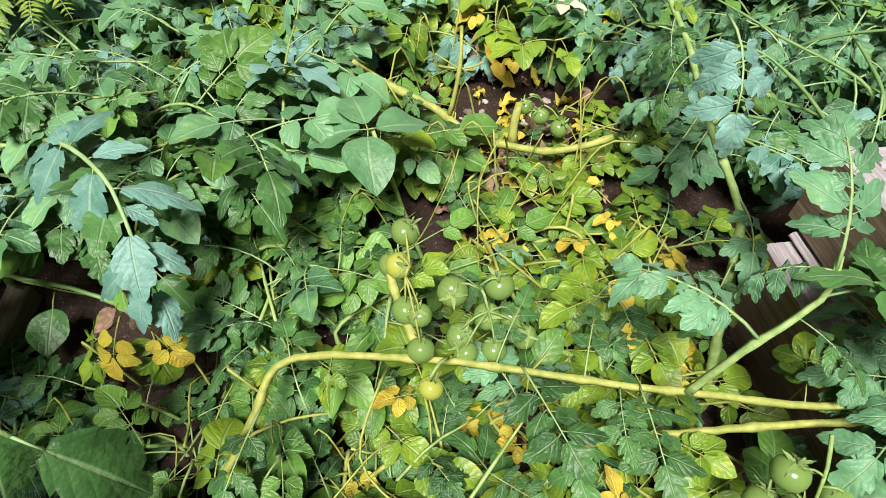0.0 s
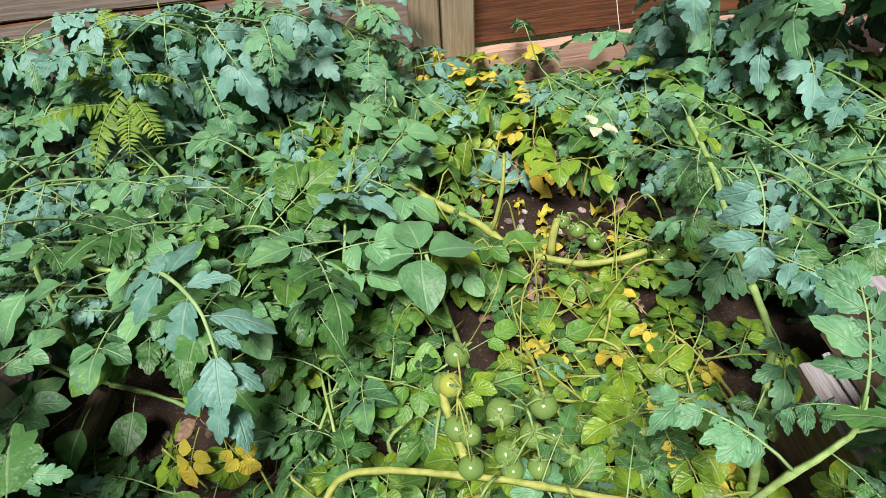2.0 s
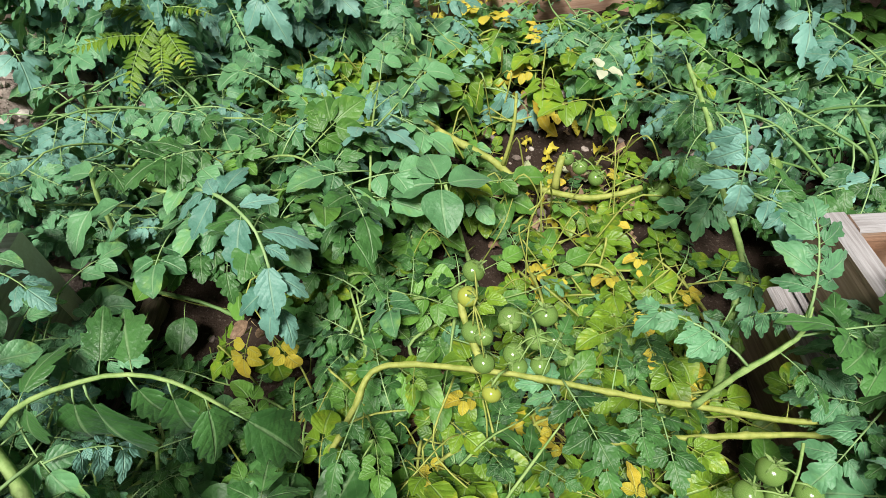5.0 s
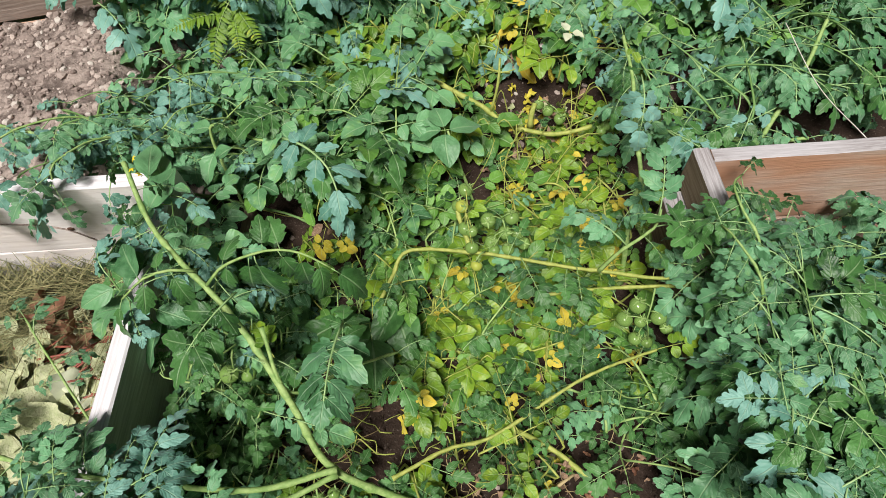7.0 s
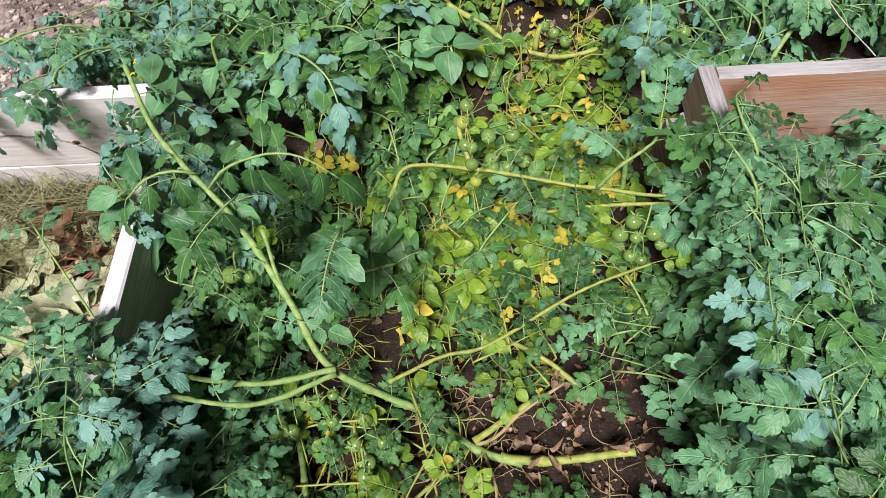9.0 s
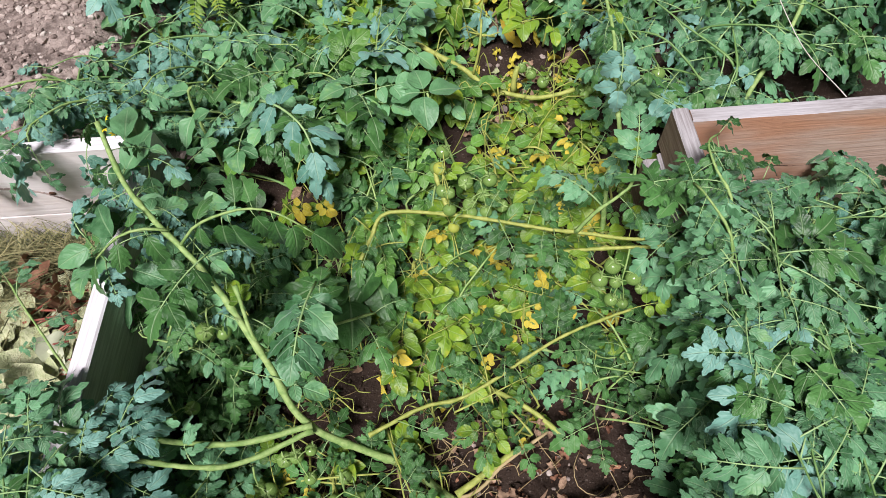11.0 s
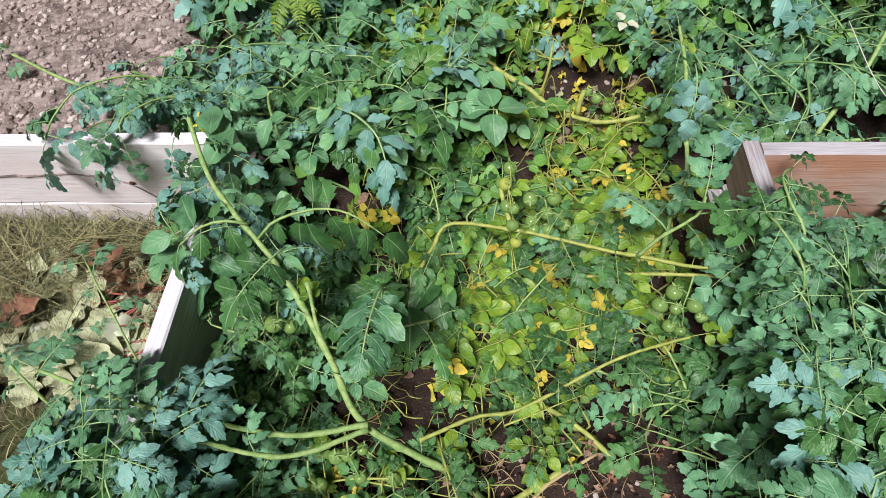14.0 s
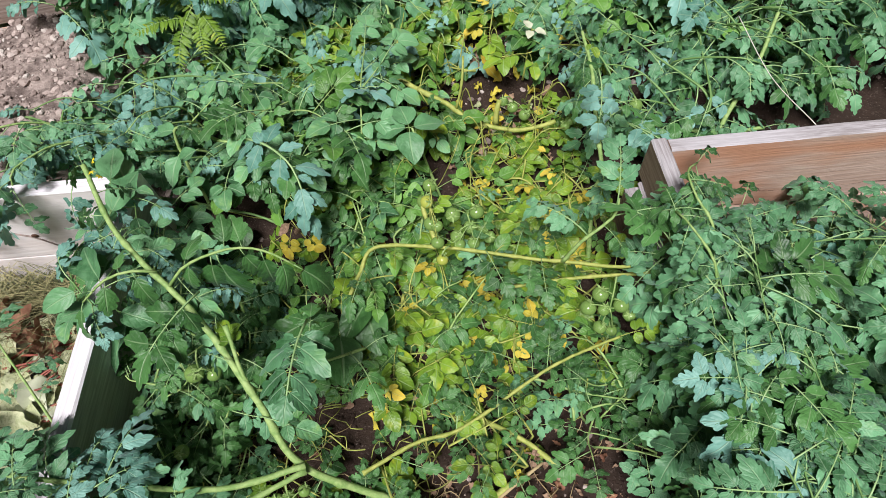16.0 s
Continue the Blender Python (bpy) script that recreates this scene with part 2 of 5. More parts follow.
def stone_material():
    t = Tree("pebbles", 0.85, 0.25)
    pos = t.coord("Object")
    i = t.island()
    c = t.mix(i, (0.20, 0.155, 0.135), (0.54, 0.45, 0.40))
    c = t.mix(t.ramp(i, 0.82, 0.95), c, (0.55, 0.50, 0.45))
    c = t.mix(t.ramp(t.noise(pos, 120.0), 0.5, 0.75), c, t.mix(0.5, c, (0.12, 0.08, 0.06)))
    t.bump(t.noise(pos, 200.0), 0.4, 0.002)
    return t.colour(c)


M_SOIL, M_GROUND, M_STONE = soil_material(), ground_material(), stone_material()


# ---- builders ----
def mesh_of(name, verts, faces, materials, slots=None, uvs=None, smooth=True):
    me = bpy.data.meshes.new(name)
    me.from_pydata([tuple(v) for v in verts], [], faces)
    for m in materials:
        me.materials.append(m)
    if slots is not None:
        me.polygons.foreach_set("material_index", slots)
    if uvs is not None:
        layer = me.uv_layers.new(name="UVMap")
        flat = np.array(uvs, dtype=np.float32)[np.array([l.vertex_index for l in me.loops])]
        layer.data.foreach_set("uv", flat.ravel())
    if smooth:
        me.polygons.foreach_set("use_smooth", [True] * len(me.polygons))
    me.update()
    return me


def thing(name, base, label, category, group="", kind=""):
    ob = new(name)
    ob.empty_display_size = 0.05
    ob.location = base
    return tagged(ob, label, category, group, kind)


def place_part(name, me, parent, m=None, label=""):
    """A mesh as a part of a thing, at a pose given in the world."""
    ob = new(name, me)
    ob.parent = parent
    origin = Vector(parent.location)
    if parent.parent:
        origin = origin + Vector(parent.parent.location)
    ob.matrix_basis = Matrix.Translation(-origin) @ (m if m is not None else Matrix())
    return tagged(ob, label) if label else ob


def spline(points, step=0.012):
    """Even points along a smooth curve through the given ones."""
    p = [Vector(q) for q in points]
    p = [p[0] * 2 - p[1]] + p + [p[-1] * 2 - p[-2]]
    out = []
    for i in range(1, len(p) - 2):
        a, b, c, d = p[i - 1:i + 3]
        n = max(2, int((c - b).length / step))
        for k in range(n):
            t = k / n
            out.append(0.5 * (2 * b + (c - a) * t + (2 * a - 5 * b + 4 * c - d) * t * t + (3 * b - a - 3 * c + d) * t ** 3))
    return out + [p[-2]]


def tube(path, r0, r1, sides=7, wobble=0.0, seed=0, nodes=0.0):
    """A tapered tube round a path: verts, faces. nodes: the spacing of its swollen joints."""
    r = random.Random(seed)
    verts, faces, way, side = [], [], 0.0, None
    n = len(path)
    for i, p in enumerate(path):
        d = (path[min(i + 1, n - 1)] - path[max(i - 1, 0)])
        d = d.normalized() if d.length > 1e-9 else Vector((0, 0, 1))
        side = (side or d.orthogonal())
        side = (side - d * side.dot(d)).normalized()
        up = d.cross(side)
        way += (path[i] - path[i - 1]).length if i else 0.0
        rad = r0 + (r1 - r0) * i / max(1, n - 1)
        if nodes:
            rad *= 1.0 + 0.35 * max(0.0, math.cos(2 * math.pi * way / nodes)) ** 8
        q = p + Vector([r.uniform(-wobble, wobble) for _ in range(3)])
        for k in range(sides):
            a = 2 * math.pi * k / sides
            verts.append(q + (side * math.cos(a) + up * math.sin(a)) * rad)
    for i in range(n - 1):
        for k in range(sides):
            a, b = i * sides + k, i * sides + (k + 1) % sides
            faces.append((a, b, b + sides, a + sides))
    faces.append(tuple(range(sides - 1, -1, -1)))
    faces.append(tuple(range((n - 1) * sides, n * sides)))
    return verts, faces


def stem_mesh(points, r0, r1, material, sides=7, wobble=0.0006, nodes=0.09):
    path = spline(points, 0.012 if r0 > 0.004 else 0.02)
    v, f = tube(path, r0, r1, sides, wobble, len(path), nodes)
    return mesh_of("stem", v, f, [material])


class Leaf:
    """Gathers the blades and stalks of one leaf into one mesh; local y runs outward, z up."""

    def __init__(self):
        self.v, self.f, self.uv, self.slot = [], [], [], []

    def blade(self, m, length, width, r, lobes=4.0, depth=0.28, curl=0.35, fold=0.25, blunt=0.8, n=12, wave=0.05, wide=True, full=0.8):
        """A blade from the origin along y. lobes: pointed lobes a side, cut in by depth; 0: an even edge of n rows."""
        start = len(self.v)
        cols = (-1.0, -0.55, 0.0, 0.55, 1.0) if wide else (-1.0, 0.0, 1.0)
        twist, side_bend, wp = r.uniform(-0.5, 0.5), r.uniform(-0.12, 0.12), r.uniform(0, 6.3)
        if lobes:
            count = int(round(lobes))
            rows = [(0.0, 0.0)]
            for i in range(count):
                rows += [((i + 0.06) / (count + 0.8), -1.0), ((i + 0.34) / (count + 0.8), 0.6), ((i + 0.74) / (count + 0.8), 1.0)]
            rows += [((count + 0.06) / (count + 0.8), -0.8), ((count + 0.4) / (count + 0.8), 0.5), (1.0, 0.0)]
        else:
            rows = [(i / n, 0) for i in range(n + 1)]
        for t, tooth in rows:
            env = max(0.0, math.sin(math.pi * min(1.0, t * 0.985 + 0.012) ** blunt)) ** full
            for c in cols:
                w = 0.5 * width * env
                ahead = 0.0
                if tooth and c:
                    edge = abs(c) ** 2
                    w *= (1.0 + tooth * depth * edge * r.uniform(0.6, 1.4) * (1.0 if t > 0.1 else 0.3)) if tooth < 0 else 1.0 + r.uniform(-0.07, 0.07) * edge
                    ahead = 0.03 * tooth * length * edge
                x = c * w
                y = t * length + 0.22 * abs(x) - 0.06 * length * abs(c) * env + ahead
                z = fold * abs(x) - curl * length * t * t + twist * x * t - (0.03 * length * abs(c) * tooth if tooth > 0 else 0.0)
                z += wave * length * math.sin(t * 11 + wp + c * 1.3) * abs(c) * env
                x += side_bend * length * t * t
                self.v.append(m @ Vector((x, y, z)))
                self.uv.append((t, 0.5 + 0.5 * c))
        k = len(cols)
        for i in range(len(rows) - 1):
            for j in range(k - 1):
                a = start + i * k + j
                self.f.append((a, a + 1, a + k + 1, a + k))
                self.slot.append(0)

    def stalk(self, path, r0, r1, sides=5):
        start = len(self.v)
        v, f = tube(path, r0, r1, sides)
        self.v += v
        self.uv += [(0.5, 0.5)] * len(v)
        self.f += [tuple(i + start for i in q) for q in f]
        self.slot += [1] * len(f)

    def mesh(self, name, leaf, stem):
        return mesh_of(name, self.v, self.f, [leaf, stem], self.slot, self.uv)


def turn(heading, pitch=0.0, roll=0.0):
    """Local y to a heading (degrees, anticlockwise from north), lifted by pitch."""
    return Euler((radians(pitch), radians(roll), radians(heading)), "XYZ").to_matrix().to_4x4()


def tomato_leaf(seed, length=0.22, arch=0.5, pairs=3, small=True, curl=0.4, hang=25.0, plump=0.66, blade=0.86, end=0.95):
    """A pinnate leaf with lobed blades in pairs along an arched stalk."""
    r = random.Random(seed)
    leaf = Leaf()
    bend = r.uniform(-0.12, 0.12)

    def at(s):
        return Vector((bend * length * s * s, length * s * (1 - 0.18 * arch * s), length * (0.55 * arch * s - arch * s * s)))
    path = [at(i / 5 * 0.72) for i in range(6)]
    leaf.stalk(path, 0.0022 * length / 0.2, 0.0012 * length / 0.2, 4)

    def slope(s):
        d = at(s + 0.01) - at(s - 0.01)
        return math.degrees(math.atan2(d.z, math.hypot(d.x, d.y))), math.degrees(math.atan2(-d.x, d.y))
    p, h = slope(0.72)
    leaf.blade(Matrix.Translation(at(0.72)) @ turn(h, p, r.uniform(-15, 15)), end * blade * length * r.uniform(0.36, 0.44), end * blade * length * r.uniform(0.25, 0.31), r, 3, 0.30, curl, r.uniform(-0.25, 0.3), 0.66, wave=0.07, full=0.72)
    for i in range(pairs):
        s = 0.16 + 0.56 * (i + 0.5) / pairs
        size = blade * length * (0.36 - 0.045 * abs(i - 1) * (3 / pairs)) * r.uniform(0.7, 1.12)
        for sign in (-1, 1):
            ss = s + r.uniform(-0.025, 0.025)
            p, h = slope(ss)
            a = h + sign * r.uniform(52, 74)
            tip = at(ss) + turn(a, p * 0.4) @ Vector((0, 0.16 * size, 0))
            leaf.stalk([at(ss), tip], 0.0011 * length / 0.2, 0.0008 * length / 0.2, 3)
            leaf.blade(Matrix.Translation(tip) @ turn(a, p * 0.4 - r.uniform(-8, hang), sign * r.uniform(-22, 38)), size, size * plump * r.uniform(0.9, 1.1), r, r.choice((2, 3)), 0.24, curl * r.uniform(0.4, 1.4), r.uniform(-0.35, 0.4), 0.7, wave=0.08, wide=False, full=0.7)
            if small and i < pairs - 1:
                sm = s + 0.23 / pairs
                p, h = slope(sm)
                leaf.blade(Matrix.Translation(at(sm)) @ turn(h + sign * r.uniform(60, 85), p * 0.4), size * 0.42, size * 0.36, r, 0, 0, curl, 0.2, n=3, wide=False)
    return leaf


def potato_leaf(seed, length=0.15, arch=0.35, pairs=2, curl=0.25):
    """A leaf of rounded smooth-edged blades, the end one largest."""
    r = random.Random(seed)
    leaf = Leaf()
    bend = r.uniform(-0.15, 0.15)

    def at(s):
        return Vector((bend * length * s * s, length * s, length * (0.5 * arch * s - arch * s * s)))
    leaf.stalk([at(i / 5 * 0.62) for i in range(6)], 0.0018, 0.0011, 4)
    leaf.blade(Matrix.Translation(at(0.62)) @ turn(r.uniform(-12, 12), -8, r.uniform(-15, 15)), length * r.uniform(0.38, 0.46), length * r.uniform(0.33, 0.40), r, 0, 0, curl, 0.28, 0.74, 8, 0.05, True, 0.62)
    for i in range(pairs):
        s = 0.24 + 0.36 * (i + 0.6) / pairs
        size = length * (0.26 + 0.07 * i) * r.uniform(0.85, 1.1)
        for sign in (-1, 1):
            a = sign * r.uniform(55, 78)
            ss = s + r.uniform(-0.03, 0.03)
            tip = at(ss) + turn(a) @ Vector((0, 0.14 * size, 0))
            leaf.stalk([at(ss), tip], 0.001, 0.0008, 3)
            leaf.blade(Matrix.Translation(tip) @ turn(a, -r.uniform(0, 22), sign * r.uniform(-10, 20)), size, size * r.uniform(0.74, 0.9), r, 0, 0, curl * r.uniform(0.5, 1.5), 0.28, 0.74, 7, 0.05, False, 0.6)
    return leaf


def single_leaf(seed, length=0.1, width=0.075, curl=0.3, stalk=0.4, lobes=0.0, depth=0.0, fold=0.25):
    r = random.Random(seed)
    leaf = Leaf()
    s = length * stalk
    leaf.stalk([Vector((0, 0, 0)), Vector((0, s * 0.5, s * 0.06)), Vector((0, s, 0))], 0.0016, 0.0011)
    leaf.blade(Matrix.Translation((0, s, 0)), length, width, r, lobes, depth, curl, fold, 0.76, 12, 0.04)
    return leaf


def library(maker, leaf, stem, rows):
    return [maker(seed, **kw).mesh("leaf", leaf, stem) for seed, kw in rows]


T_ROWS = [(s, dict(arch=a, pairs=p, curl=c, hang=h + 12, blade=0.90, plump=0.64)) for s, a, p, c, h in ((1, 0.45, 3, 0.35, 20), (2, 0.7, 3, 0.5, 30), (3, 0.3, 3, 0.3, 15), (4, 0.55, 2, 0.4, 35), (5, 0.8, 3, 0.5, 40), (6, 0.4, 2, 0.3, 20), (7, 0.6, 3, 0.45, 30))]
F_ROWS = [(s, dict(arch=a, pairs=5, curl=0.4, hang=30, blade=0.74, end=0.65)) for s, a in ((41, 0.5), (42, 0.7))]
P_ROWS = [(s, dict(arch=a, pairs=p, curl=c)) for s, a, p, c in ((11, 0.35, 2, 0.25), (12, 0.5, 2, 0.35), (13, 0.25, 1, 0.2), (14, 0.45, 3, 0.3), (15, 0.3, 2, 0.4))]
S_ROWS = [(s, dict(curl=c, width=w)) for s, c, w in ((21, 0.3, 0.075), (22, 0.5, 0.066), (23, 0.15, 0.08))]
LIB = {
    "tomato": library(tomato_leaf, M_TOMATO_LEAF, M_RACHIS, T_ROWS),
    "frond": library(tomato_leaf, M_TOMATO_LEAF, M_RACHIS, F_ROWS),
    "glaucous": library(tomato_leaf, M_GLAUCOUS_LEAF, M_RACHIS, F_ROWS + T_ROWS),
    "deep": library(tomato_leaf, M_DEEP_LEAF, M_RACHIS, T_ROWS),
    "potato": library(potato_leaf, M_POTATO_LEAF, M_STEM, P_ROWS),
    "blue_potato": library(potato_leaf, M_BLUE_LEAF, M_RACHIS, P_ROWS),
    "lime": library(potato_leaf, M_LIME_LEAF, M_YELLOW_STEM, P_ROWS),
    "yellow": library(potato_leaf, M_YELLOW_LEAF, M_YELLOW_STEM, P_ROWS[:3]),
    "dry": library(single_leaf, M_DRY_LEAF, M_DRY_STEM, [(s, dict(curl=c, width=0.06, fold=0.7)) for s, c in ((31, 0.9), (32, -0.6), (33, 1.2))]),
    "lobed": library(single_leaf, M_DEEP_LEAF, M_RACHIS, [(s, dict(curl=c, width=w, stalk=0.25, lobes=3.0, depth=0.24, fold=f)) for s, c, w, f in ((24, 0.5, 0.068, -0.2), (25, 0.7, 0.06, 0.2), (26, 0.35, 0.072, -0.3))]),
    "single": library(single_leaf, M_DEEP_LEAF, M_STEM, S_ROWS),
    "blue_leaflet": library(single_leaf, M_GLAUCOUS_LEAF, M_RACHIS, [(s, dict(curl=c, width=w, stalk=0.12, lobes=n, depth=0.22, fold=f)) for s, c, w, n, f in ((34, 0.3, 0.064, 3.0, 0.15), (35, 0.45, 0.056, 4.0, -0.15), (36, 0.2, 0.06, 3.0, 0.2))]),
    "oval": library(single_leaf, M_BLUE_LEAF, M_RACHIS, [(s, dict(curl=c, width=w, stalk=0.12)) for s, c, w in ((37, 0.25, 0.066), (38, 0.4, 0.06))]),
}
BASE = {"tomato": 0.22, "glaucous": 0.22, "frond": 0.22, "deep": 0.22, "potato": 0.15, "blue_potato": 0.15, "lime": 0.15, "yellow": 0.15, "dry": 0.14, "single": 0.14, "lobed": 0.125, "blue_leaflet": 0.112, "oval": 0.112}


def put_leaf(plant, kind, at, heading, pitch, size, roll=0.0, which=None, label=""):
    """One leaf of a plant; size in metres from its joint to its tip."""
    me = LIB[kind][which % len(LIB[kind])] if which is not None else rng.choice(LIB[kind])
    k = size / BASE[kind]
    return place_part("leaf", me, plant, Matrix.Translation(at) @ turn(heading, pitch, roll) @ Matrix.Diagonal((k, k, k, 1.0)), label)


# ---- ground, soil and timber ----
def smooth_steps(v, rows):
    """Piecewise height through (place, height) rows."""
    if v <= rows[0][0]:
        return rows[0][1]
    for (a, ha), (b, hb) in zip(rows, rows[1:]):
        if v <= b:
            f = (v - a) / (b - a)
            return ha + (hb - ha) * f * f * (3 - 2 * f)
    return rows[-1][1]


BED_FRONT = 0.60
TOP = 0.45
RAIL_LEFT, RAIL_RIGHT = -0.67, 0.51
FENCE_TURN = 7.8


def fence_y(x):
    """The front of the back board, which runs at a slant to the bed."""
    return 1.60 + math.tan(radians(FENCE_TURN)) * (x - 0.2)


def soil_z(x, y):
    z = smooth_steps(y, ((-0.3, 0.11), (0.09, 0.13), (0.47, 0.155), (0.86, 0.195), (1.24, 0.21), (1.6, 0.222)))
    if y > BED_FRONT - 0.06:
        z = max(z, smooth_steps(-x, ((0.75, 0.0), (1.05, 0.34))), smooth_steps(x, ((0.45, 0.0), (0.65, 0.26))))
    z += 0.022 * noise.noise(Vector((x * 7, y * 7, 0))) + 0.012 * noise.noise(Vector((x * 23, y * 23, 3)))
    return z


def in_bed(x, y):
    if y > (BED_FRONT if x < 0 else 0.555):
        return -2.6 < x < 2.0 and y < fence_y(x) + 0.02
    return y > -1.2 and RAIL_LEFT < x < RAIL_RIGHT


def build_soil():
    step = 0.022
    index, verts, faces = {}, [], []

    def vert(i, j):
        if (i, j) not in index:
            index[i, j] = len(verts)
            verts.append((i * step, j * step, soil_z(i * step, j * step)))
        return index[i, j]
    for i in range(int(-2.6 / step), int(2.0 / step)):
        for j in range(int(-1.2 / step), int(1.9 / step)):
            if in_bed((i + 0.5) * step, (j + 0.5) * step):
                faces.append((vert(i, j), vert(i + 1, j), vert(i + 1, j + 1), vert(i, j + 1)))
    ob = new("soil", mesh_of("soil", verts, faces, [M_SOIL]))
    tagged(ob, "dark crumbly garden soil, dry and stony at one end of the bed", "soil", "", "structure")


def build_ground():
    lines_x = [-400, -60, -15, -6] + [-3.2 + 0.08 * i for i in range(80)] + [6, 15, 60, 400]
    lines_y = [-400, -60, -15, -5] + [-1.9 + 0.08 * i for i in range(48)] + [4, 15, 60, 400]
    verts = []
    for y in lines_y:
        for x in lines_x:
            near = abs(x) < 5 and -4 < y < 3
            z = 0.085 + (0.02 * noise.noise(Vector((x * 3, y * 3, 9))) if near else -0.01)
            if in_bed(x, y) or (-2.6 < x < 2.0 and 0.64 < y < 1.3):
                z = -0.35
            verts.append((x, y, z))
    w = len(lines_x)
    faces = [(j * w + i, j * w + i + 1, (j + 1) * w + i + 1, (j + 1) * w + i) for j in range(len(lines_y) - 1) for i in range(w - 1)]
    tagged(new("ground", mesh_of("ground", verts, faces, [M_GROUND])), "rough turf and bare earth round the raised bed", "ground", "", "structure")


def plank_mesh(length, height, thick, side, top, seed=0, end=None, chip=0.003):
    """A sawn board along x, standing on its edge, z 0 to height, with eased and slightly uneven edges."""
    r = random.Random(seed)
    bm = bmesh.new()
    n = max(4, int(length / 0.12))
    e = 0.004
    ring = [(-thick / 2, e), (-thick / 2 + e, 0), (thick / 2 - e, 0), (thick / 2, e), (thick / 2, height - e), (thick / 2 - e, height), (-thick / 2 + e, height), (-thick / 2, height - e)]
    rows = []
    for i in range(n + 1):
        x = length * i / n
        dy, dz = r.uniform(-chip, chip) * 0.5, r.uniform(-chip, chip)
        rows.append([bm.verts.new((x, y + dy, z + (dz if z > height / 2 else 0))) for y, z in ring])
    k = len(ring)
    for a, b in zip(rows, rows[1:]):
        for j in range(k):
            f = bm.faces.new((a[j], a[(j + 1) % k], b[(j + 1) % k], b[j]))
            f.material_index = 1 if j in (4, 5, 6) else 0
    for row, flip in ((rows[0], False), (rows[-1], True)):
        f = bm.faces.new(row if not flip else row[::-1])
        f.material_index = 2
    bmesh.ops.recalc_face_normals(bm, faces=bm.faces)
    me = bpy.data.meshes.new("plank")
    bm.to_mesh(me)
    bm.free()
    for m in (side, top, end or side):
        me.materials.append(m)
    return me


def along(a, b, z):
    """The pose of a board that runs from a to b."""
    return pose(a[0], a[1], z, 0, 0, math.degrees(math.atan2(b[1] - a[1], b[0] - a[0])))


# the back board and the fence behind it run at a slant
BACK = pose(0.2, 1.60, 0.323, 0, 0, FENCE_TURN)


def build_timber():
    bed = thing("raised_bed", (-1.5, 0.62, 0.05), "T-shaped raised garden bed of weathered pine boards", "planter")

    def board(a, b, z0, z1, thick, side, top, seed, label="", end=None):
        length = math.hypot(b[0] - a[0], b[1] - a[1])
        return place_part("plank", plank_mesh(length, z1 - z0, thick, side, top, seed, end), bed, along(a, b, z0), label)
    f, g = BED_FRONT + 0.019, 0.551 + 0.018
    xl, xr = RAIL_LEFT, RAIL_RIGHT
    board((-2.6, f), (xl + 0.018, f), 0.213, TOP, 0.038, M_WHITE_WOOD, M_WHITE_TOP, 1, "whitish weathered pine board")
    board((-2.6, f + 0.001), (xl + 0.018, f + 0.001), -0.05, 0.209, 0.038, M_WHITE_WOOD, M_WHITE_WOOD, 2, "whitish weathered pine board")
    board((xr + 0.019, g), (2.0, g), 0.213, TOP, 0.036, M_WARM_WOOD, M_TOP_WOOD, 3, "orange-brown pine board with a bleached top")
    board((xr + 0.019, g + 0.001), (2.0, g + 0.001), -0.05, 0.209, 0.036, M_WARM_WOOD, M_WARM_WOOD, 4, "reddish-brown pine board")
    # the two sides of the narrow arm
    y0, y1 = 0.587, -1.2
    board((xr, y0), (xr, y1), 0.335, TOP, 0.035, M_OLD_WOOD, M_TOP_WOOD, 5, "greyed board with a bleached ribbed top", M_TOP_WOOD)
    board((xr - 0.006, y0 - 0.024), (xr - 0.006, y1), 0.322, 0.332, 0.034, M_TOP_WOOD, M_TOP_WOOD, 61, "thin splintered grey batten", M_TOP_WOOD)
    board((xr - 0.022, y0 - 0.03), (xr - 0.022, y1), -0.1, 0.319, 0.065, M_OLD_WOOD, M_TOP_WOOD, 6, "thick old board, brown and rough", M_TOP_WOOD)
    y0 = f - 0.021
    board((xl, y0), (xl, y1), 0.213, TOP - 0.002, 0.038, M_GREY_WOOD, M_WHITE_TOP, 7, "grey board with a white bleached top")
    board((xl, y0 - 0.002), (xl, y1), -0.1, 0.209, 0.038, M_GREY_WOOD, M_GREY_WOOD, 8)
    # back and ends
    board((xl - 0.02, -1.222), (xr + 0.02, -1.222), -0.1, TOP, 0.036, M_OLD_WOOD, M_TOP_WOOD, 14)
    place_part("plank", plank_mesh(4.6, 0.3, 0.04, M_PINK_WOOD, M_PINK_WOOD, 9), bed, BACK @ pose(-2.78, 0.02, -0.3), "pinkish pine board along the back")
    board((-2.6, 0.645), (-2.6, 1.18), 0.0, TOP, 0.04, M_WHITE_WOOD, M_TOP_WOOD, 10)
    board((2.0, 0.59), (2.0, 1.83), 0.0, TOP, 0.04, M_WARM_WOOD, M_TOP_WOOD, 11)
    # knots in the pale board
    for x, z, s in ((-0.982, TOP + 0.0015, 0.011), (-0.978, 0.30, 0.009)):
        v, fc = [], []
        for k in range(10):
            a = 2 * math.pi * k / 10
            v.append((s * math.cos(a), 0.75 * s * math.sin(a), 0.0))
        fc.append(tuple(range(10)))
        flat = z > TOP
        place_part("knot", mesh_of("knot", v + [(p[0], p[1], -0.004) for p in v], fc + [(i, i + 10, (i + 1) % 10 + 10, (i + 1) % 10) for i in range(10)], [M_KNOT]), bed,
                   pose(x, f + 0.006 if flat else f - 0.0215, z + 0.001, 0 if flat else 90, 0, 0), "dark brown knot")
